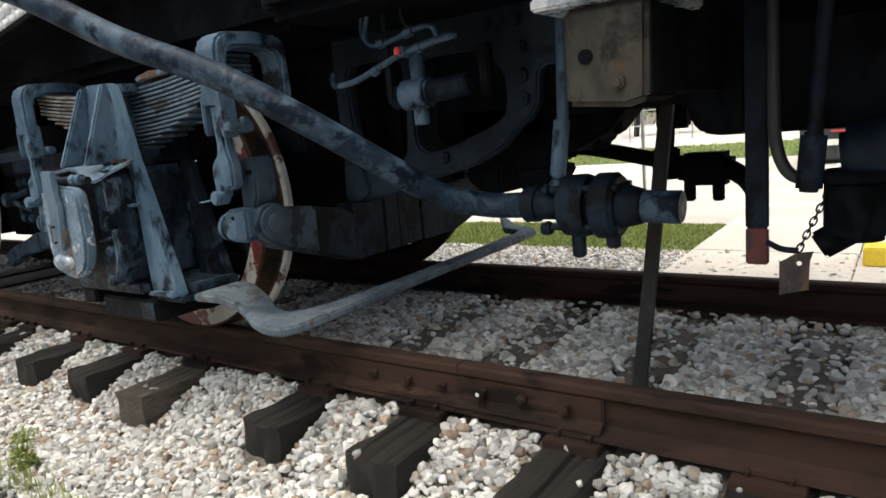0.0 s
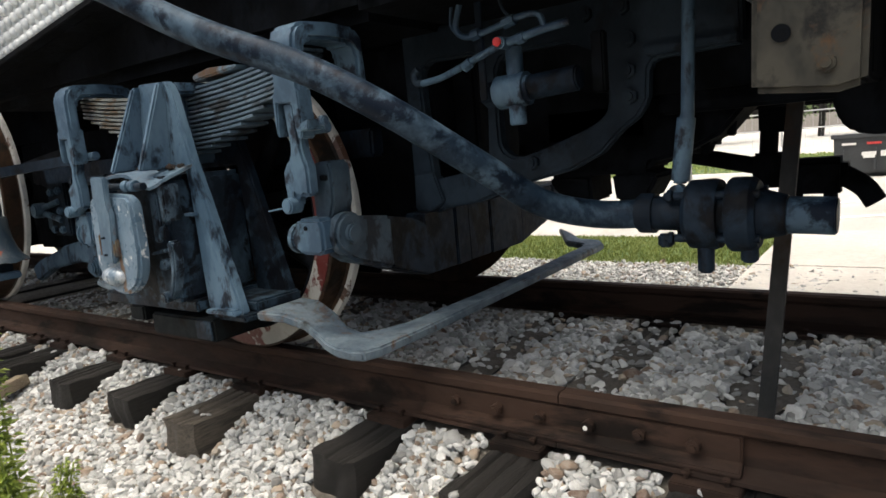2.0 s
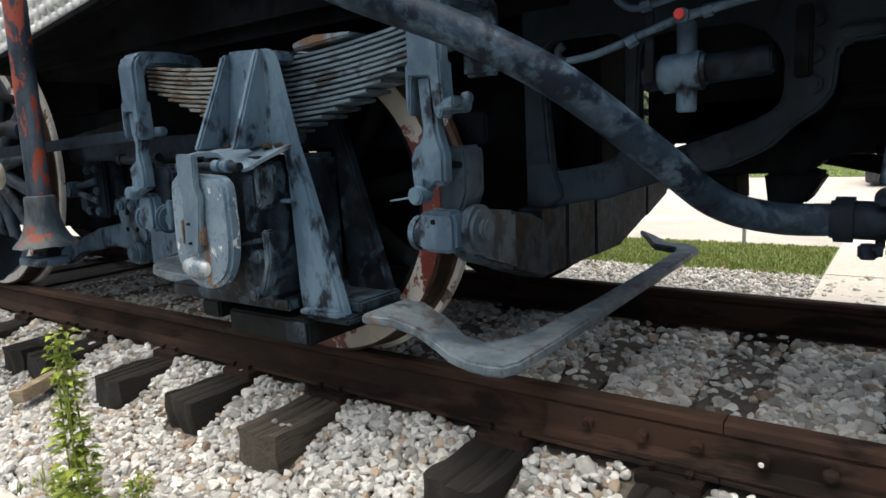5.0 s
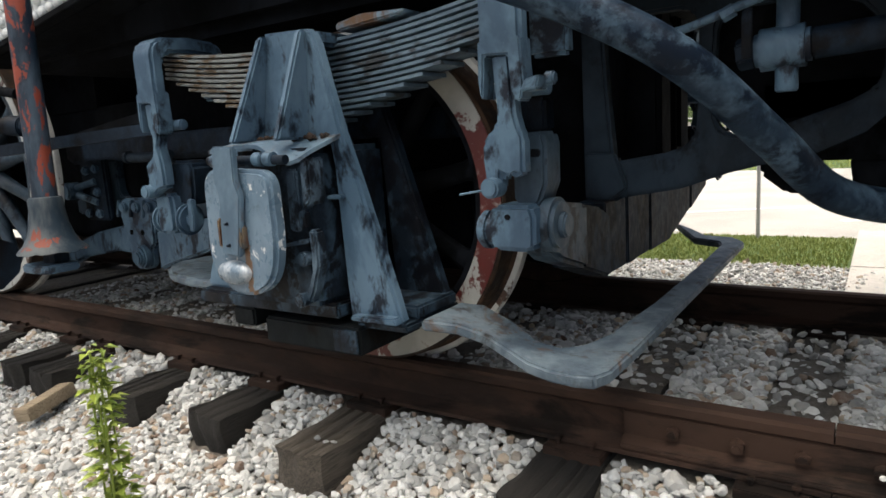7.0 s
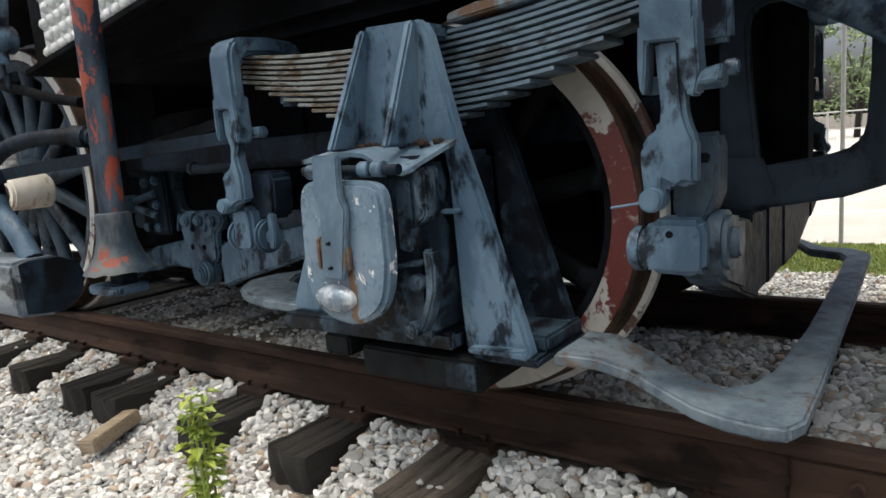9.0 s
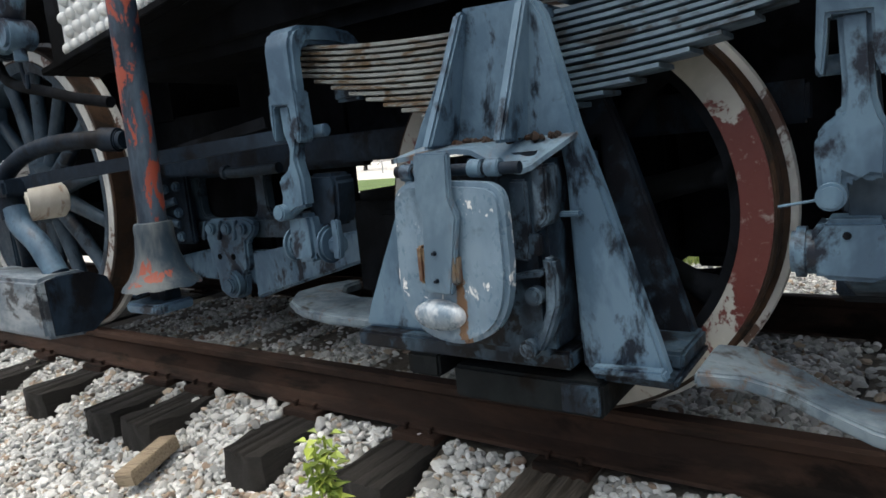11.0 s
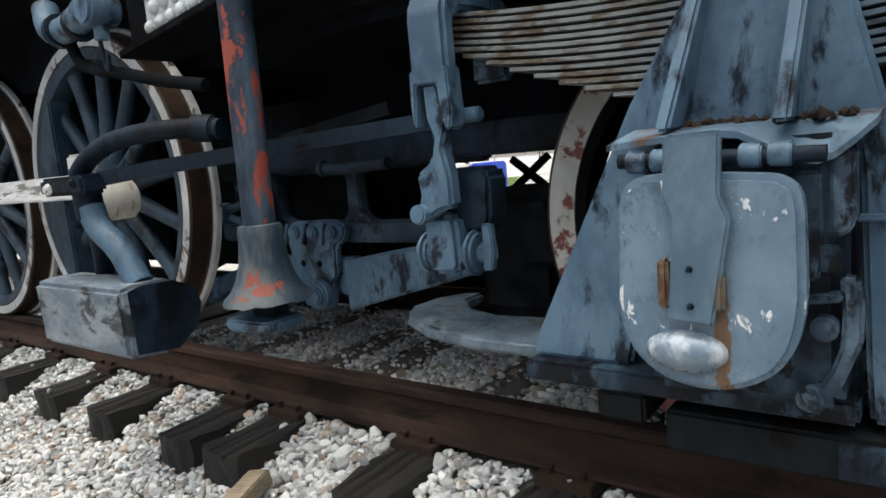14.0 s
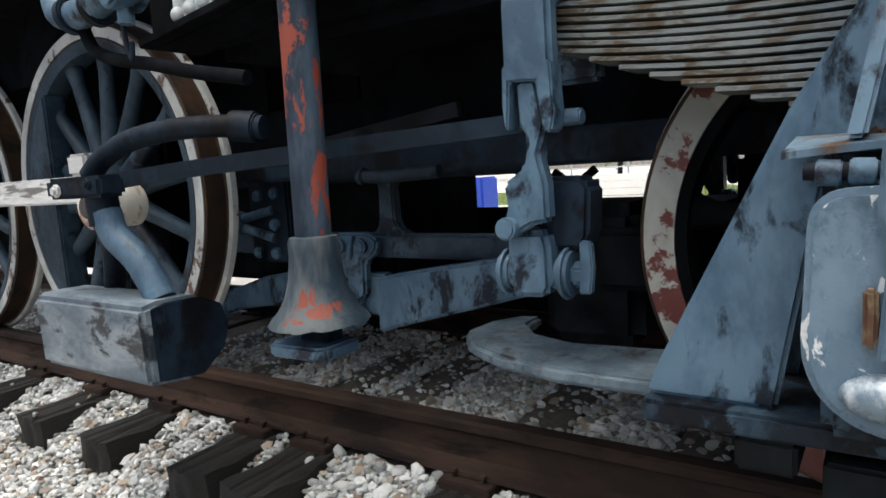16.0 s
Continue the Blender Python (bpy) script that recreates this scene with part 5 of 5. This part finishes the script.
def blades(name, zone, count, height, width, mat, label, ground, seed, lean=0.35):
    rng = np.random.default_rng(seed)
    x0, x1, y0, y1 = zone
    px, py = rng.uniform(x0, x1, count), rng.uniform(y0, y1, count)
    a, h = rng.uniform(0, 2 * np.pi, count), height * rng.uniform(0.45, 1.15, count)
    l = lean * h * rng.uniform(0.2, 1, count)
    b = rng.uniform(0, 2 * np.pi, count)
    w = width * rng.uniform(0.6, 1.3, count)
    verts = np.zeros((count, 5, 3))
    dx, dy = np.cos(a) * w, np.sin(a) * w
    lx, ly = np.cos(b) * l, np.sin(b) * l
    for k, (s, u) in enumerate(((-1, 0), (1, 0), (0.7, 0.55), (-0.7, 0.55), (0, 1))):
        verts[:, k, 0] = px + s * dx + lx * u * u
        verts[:, k, 1] = py + s * dy + ly * u * u
        verts[:, k, 2] = ground + h * u * (1 - 0.15 * u)
    base = (np.arange(count) * 5)[:, None]
    faces = np.concatenate([np.concatenate([base + [0, 1, 2, 3]], 1).tolist(), ], 0).tolist() + (base + [3, 2, 4]).tolist()
    me = bpy.data.meshes.new(name)
    me.from_pydata(verts.reshape(-1, 3).tolist(), [], faces)
    me.materials.append(mat)
    return tagged(new(name, me), label, "grass", kind="stuff")


blades("lawn_grass", (-5.5, -1.45, 5.35, 6.7), 15000, 0.042, 0.006, GRASS, "bright green grass strip beside the track", -0.12, 5)
blades("far_grass", (-14, 6, 15.2, 21), 9000, 0.07, 0.02, GRASS, "green grass beyond the parking lot", -0.11, 6)
blades("verge_grass", (-3.6, -2.35, 0.89, 1.0), 260, 0.10, 0.003, GRASS, "thin grass growing at the ballast's edge", -0.21, 7)

# sign pole, fence, bin, kerb stop
solo("sign_pole", cyl((-2.21, 6.62, -0.13), (-2.21, 6.62, 1.9), 0.018, seg=12), GALV, "thin galvanised pole standing in the grass", "pole")
fence = thing("chain_fence", "galvanised fence with posts and rails beyond the yard", "fence", (-6, 26, 0))
for k in range(16):
    part("post", cyl((-26 + 2.4 * k, 26, -0.12), (-26 + 2.4 * k, 26, 1.12), 0.035, seg=8), GALV, fence)
for z in (1.08, 0.5):
    part("rail", cyl((-26, 26, z), (10, 26, z), 0.022, seg=8), GALV, fence)
wires = bmesh.new()
for k in range(150):
    wires = cyl((-26 + 0.24 * k, 26.02, -0.1), (-26 + 0.24 * k, 26.02, 1.08), 0.004, seg=3, bm=wires)
part("wire_mesh", wires, GALV, fence, kind="stuff")
bin_ = thing("dark_container", "dark steel roll-off container on the lot", "container", (-0.6, 13.4, 0))
part("body", prism([(12.95, -0.05), (14.4, -0.05), (14.5, 0.56), (12.87, 0.56)], -1.6, 1.6, 0.02, axis="x"), BIN, bin_)
part("top_rail", box(-1.64, 1.64, 12.84, 12.92, 0.53, 0.6, 0.01), BIN, bin_)
for k in range(7):
    part("side_rib", box(-1.5 + 0.46 * k, -1.46 + 0.46 * k, 12.88, 12.93, 0.0, 0.53, 0.006), BIN, bin_)
for k in range(6):
    part("tape", box(-1.48 + 0.35 * k, -1.28 + 0.35 * k, 12.855, 12.875, 0.42, 0.455, 0.002), REDTAPE if k % 2 else WHITE, bin_, "reflective tape")
for x0, x1, z0, z1 in ((-1.2, -1.0, 0.24, 0.30), (-1.18, -1.02, 0.20, 0.24), (-0.94, -0.80, 0.22, 0.31), (-0.74, -0.60, 0.22, 0.31)):
    part("logo_bar", box(x0, x1, 12.86, 12.875, z0, z1, 0.002), WHITE, bin_, "white bar of a painted logo")
part("skid", box(-1.4, 1.4, 13.1, 14.2, -0.118, -0.05, 0.01), BIN, bin_)
stop = thing("kerb_stop", "yellow painted concrete kerb stop on the pavement", "kerb stop", (0.1, 5.15, -0.1))
part("block", prism([(4.98, -0.097), (5.32, -0.097), (5.27, 0.02), (5.03, 0.02)], -0.25, 0.9, 0.01, axis="x"), YELLOW, stop)

# bench, blue bin and white trailer seen below the engine
blue = thing("blue_bin", "blue recycling bin with a white panel on the lot", "bin", (-8.4, 9.2, 0))
part("body", box(-8.60, -8.19, 9.0, 9.5, -0.118, 0.78, 0.03), BLUE, blue)
part("panel", box(-8.85, -8.61, 9.0, 9.1, -0.118, 0.78, 0.01), WHITE, blue)
tl = thing("white_trailer", "low white boarded trailer on the lot", "trailer", (-8.5, 14, 0.2))
for k in range(4):
    part("board", box(-10.5, -7.0, 14.0, 14.06, -0.02 + 0.155 * k, 0.12 + 0.155 * k, 0.006), WHITE, tl)
part("chassis", box(-10.5, -7.0, 14.07, 15.0, -0.118, -0.03, 0.01), BIN, tl)


def make_tree(x, y, h, seed):
    rng = random.Random(seed)
    t = thing("tree", "leafy green tree beyond the fence", "tree", (x, y, -0.15), "trees")
    bm = tube([(x, y, -0.15), (x + 0.1, y, h * 0.3), (x, y + 0.1, h * 0.55)], 0.14, 8, 4)
    for k in range(6):
        a = rng.uniform(0, 6.28)
        bm = tube([(x, y, h * rng.uniform(0.3, 0.5)), (x + 0.6 * math.cos(a), y + 0.6 * math.sin(a), h * 0.6), (x + 1.2 * math.cos(a), y + 1.2 * math.sin(a), h * rng.uniform(0.65, 0.85))], 0.05, 6, 3, bm)
    part("trunk", bm, TIE, t)
    verts, faces = [], []
    clumps = [(rng.gauss(0, h * 0.24), rng.gauss(0, h * 0.24), h * rng.uniform(0.22, 0.95), rng.uniform(0.3, 0.7)) for _ in range(26)]
    for k in range(2600):
        cx, cy, cz, r = rng.choice(clumps)
        p = Vector((x + cx, y + cy, cz)) + Vector((rng.gauss(0, 1), rng.gauss(0, 1), rng.gauss(0, 0.8))) * r * 0.6
        u = Vector((rng.gauss(0, 1), rng.gauss(0, 1), rng.gauss(0, 1))).normalized()
        v = u.orthogonal().normalized()
        s = rng.uniform(0.06, 0.13)
        b = len(verts)
        verts += [p - u * s, p + v * s * 0.5, p + u * s, p - v * s * 0.5]
        faces.append((b, b + 1, b + 2, b + 3))
    me = bpy.data.meshes.new("crown")
    me.from_pydata([tuple(q - Vector((x, y, -0.15))) for q in verts], [], faces)
    me.materials.append(TREELEAF)
    ob = new("crown", me)
    ob.parent = t


for k in range(11):
    make_tree(-30 + 3.6 * k + (k % 3) * 0.5, 32 + (k * 7) % 5, 3.6 + (k * 5 % 4) * 0.5, k)


# ---- weeds ----
def make_weed(x, y, z, h, seed, stems=3, leaf=0.03):
    rng = random.Random(seed)
    t = thing("weed", "tall green leafy weed growing through the ballast", "weed", (x, y, z), "weeds")
    for s in range(stems):
        a = rng.uniform(0, 6.28)
        top = Vector((x + 0.018 * math.cos(a), y + 0.018 * math.sin(a), z + h * rng.uniform(0.75, 1)))
        base = Vector((x + 0.015 * math.cos(a), y + 0.015 * math.sin(a), z - 0.03))
        mid = (base + top) / 2 + Vector((rng.uniform(-0.03, 0.03), rng.uniform(-0.03, 0.03), 0))
        pts = spline([base, mid, top], 12)
        part("stem", tube([base, mid, top], 0.0028, 6), LEAF, t)
        one = bmesh.new()
        for i, q in enumerate(pts[3:]):
            for m in range(5):
                b = rng.uniform(0, 6.28)
                d = Vector((math.cos(b), math.sin(b), rng.uniform(-0.2, 0.6))).normalized()
                L = leaf * rng.uniform(0.7, 1.5) * (1.25 - 0.6 * i / len(pts))
                n = d.cross(Vector((0, 0, 1))).normalized()
                p = q + d * 0.012
                vs = [one.verts.new(r) for r in (p, p + d * L * 0.4 + n * L * 0.32 + Vector((0, 0, 0.004)), p + d * L - Vector((0, 0, L * 0.25)), p + d * L * 0.4 - n * L * 0.32 + Vector((0, 0, 0.004)))]
                one.faces.new(vs[:3])
                one.faces.new((vs[0], vs[2], vs[3]))
        part("leaves", one, LEAF, t)


make_weed(-2.83, 0.80, -0.21, 0.84, 3, 4, 0.034)
make_weed(-2.95, 1.03, -0.20, 0.20, 4, 2, 0.022)
make_weed(-3.30, 0.91, -0.22, 0.16, 8, 2, 0.025)
off = box(-0.045, 0.045, -0.135, 0.135, -0.03, 0.03, 0.005)
ob = solo("wood_offcut", off, TAN, "tan sawn timber offcut lying on the ballast", "timber")
ob.matrix_world = pose(-4.44, 1.36, -0.10, 6, -8, 18)


# ---- ballast ----
def stones(name, zone, density, size, sub, label, seed, sink=0.3, ties=0.0):
    """Loose stones strewn over the bed as one mesh of many small lumps."""
    rng = np.random.default_rng(seed)
    x0, x1, y0, y1 = zone
    n = int((x1 - x0) * (y1 - y0) * density)
    px, py = rng.uniform(x0, x1, n), rng.uniform(y0, y1, n)
    keep = np.ones(n, bool)
    for tx in TIES:
        on = (px > tx - 0.02) & (px < tx + 0.235) & (py > 1.445) & (py < 4.05)
        keep &= ~(on & (rng.uniform(0, 1, n) > ties))
    for ry in RAIL_Y:
        keep &= np.abs(py - ry) > 0.072
    px, py = px[keep], py[keep]
    n = len(px)
    bm = bmesh.new()
    bmesh.ops.create_icosphere(bm, subdivisions=sub, radius=1)
    bm.verts.ensure_lookup_table()
    v0 = np.array([v.co[:] for v in bm.verts])
    f0 = np.array([[v.index for v in f.verts] for f in bm.faces])
    bm.free()
    r = 1.06 * size * np.exp(rng.normal(0, 0.24, n))
    sc = np.stack([rng.uniform(0.85, 1.35, n), rng.uniform(0.7, 1.05, n), rng.uniform(0.5, 0.85, n)], 1)
    a, b, c = rng.uniform(0, 2 * np.pi, n), rng.normal(0, 0.45, n), rng.normal(0, 0.45, n)
    ca, sa, cb, sb, cc, s2 = np.cos(a), np.sin(a), np.cos(b), np.sin(b), np.cos(c), np.sin(c)
    one, zero = np.ones(n), np.zeros(n)
    rz = np.stack([ca, -sa, zero, sa, ca, zero, zero, zero, one], 1).reshape(n, 3, 3)
    rx = np.stack([one, zero, zero, zero, cb, -sb, zero, sb, cb], 1).reshape(n, 3, 3)
    ry = np.stack([cc, zero, s2, zero, one, zero, -s2, zero, cc], 1).reshape(n, 3, 3)
    rot = rz @ rx @ ry
    cuts = rng.normal(0, 1, (n, 11, 3))
    cuts /= np.linalg.norm(cuts, axis=2, keepdims=True)
    reach = rng.uniform(0.52, 0.92, (n, 11))
    dots = np.maximum(np.einsum("nkj,vj->nkv", cuts, v0), 0.05)
    lump = np.minimum(1.15, (reach[:, :, None] / dots).min(1))[:, :, None] * (1 + rng.normal(0, 0.02, (n, len(v0), 1)))
    v = v0[None] * lump * sc[:, None] * r[:, None, None]
    v = np.einsum("nij,nkj->nki", rot, v)
    h = np.array([bed_height(x, y) for x, y in zip(px, py)])
    for tx in TIES:
        on = (px > tx) & (px < tx + 0.215) & (py > 1.45) & (py < 4.0)
        h = np.where(on, np.maximum(h, -0.010 + (py - 2.735) * 0.007 + 0.006), h)
    z = h + r * sc[:, 2] * rng.uniform(-sink, 0.75, n)
    v += np.stack([px, py, z], 1)[:, None]
    me = bpy.data.meshes.new(name)
    nv, nf = n * len(v0), n * len(f0)
    faces = (f0[None] + (np.arange(n) * len(v0))[:, None, None]).reshape(-1)
    me.vertices.add(nv)
    me.vertices.foreach_set("co", v.reshape(-1))
    me.loops.add(nf * 3)
    me.loops.foreach_set("vertex_index", faces.astype(np.int32))
    me.polygons.add(nf)
    me.polygons.foreach_set("loop_start", np.arange(0, nf * 3, 3, dtype=np.int32))
    me.update()
    me.validate()
    me.materials.append(STONE)
    me.shade_flat()
    return tagged(new(name, me), label, "gravel", kind="stuff")


def dust_patches():
    """Dirt lying on the tie tops between the rails, in low uneven patches."""
    rng = random.Random(21)
    bm = bmesh.new()
    for tx in TIES:
        y0, y1 = 1.99 + rng.uniform(0, 0.1), 3.30 - rng.uniform(0, 0.15)
        n = 30
        rows = []
        for k in range(n + 1):
            y = y0 + (y1 - y0) * k / n
            w = 0.105 + 0.06 * noise.noise(Vector((tx * 5, y * 4, 2.0)))
            c = tx + 0.11 + 0.03 * noise.noise(Vector((tx * 3, y * 2, 8.0)))
            row = []
            for j in range(9):
                u = j / 4 - 1
                x = c + u * w
                h = 0.016 * (1 - u * u) ** 0.5 * (0.75 + 0.9 * noise.noise(Vector((x * 14, y * 14, 1.0)))) * min(1, 4 * k / n, 4 * (n - k) / n)
                row.append(bm.verts.new((x, y, -0.014 + 0.004 * (y - 2.0) + h)))
            rows.append(row)
        for p, q in zip(rows, rows[1:]):
            for j in range(8):
                bm.faces.new((p[j], p[j + 1], q[j + 1], q[j]))
    for f in bm.faces:
        f.smooth = True
    return solo("dust", bm, DUST, "grey-brown dirt lying over the ties between the rails", "dirt", kind="stuff")


dust_patches()
stones("ballast", (-4.8, 0.15, 0.95, 1.825), 4500, 0.0163, 2, "pale grey and cream ballast stones beside the rail", 11, 1.2, 0.004)
stones("ballast", (-4.8, 0.15, 0.895, 0.95), 3400, 0.0165, 1, "pale ballast stones at the foot of the bed", 16, 0.9, 0.004)
stones("ballast", (-7.6, -4.8, 0.895, 1.83), 3600, 0.0163, 1, "pale ballast stones beside the driving wheels", 15, 0.9, 0.004)
stones("ballast", (-4.2, 1.1, 1.95, 3.34), 3900, 0.0192, 2, "dusty pale ballast stones between the rails", 12, 0.9, 0.13)
stones("ballast", (-6.4, -4.2, 1.95, 3.34), 3900, 0.0175, 1, "dusty pale ballast stones between the driving wheels", 17, 0.9, 0.13)
stones("ballast", (-6.0, 0.6, 3.47, 5.4), 2600, 0.017, 1, "pale ballast stones beyond the far rail", 13, 0.4, 0.3)
stones("ballast", (-10.5, -7.6, 0.9, 3.3), 600, 0.022, 1, "pale ballast stones further along the track", 14, 0.4, 0.2)
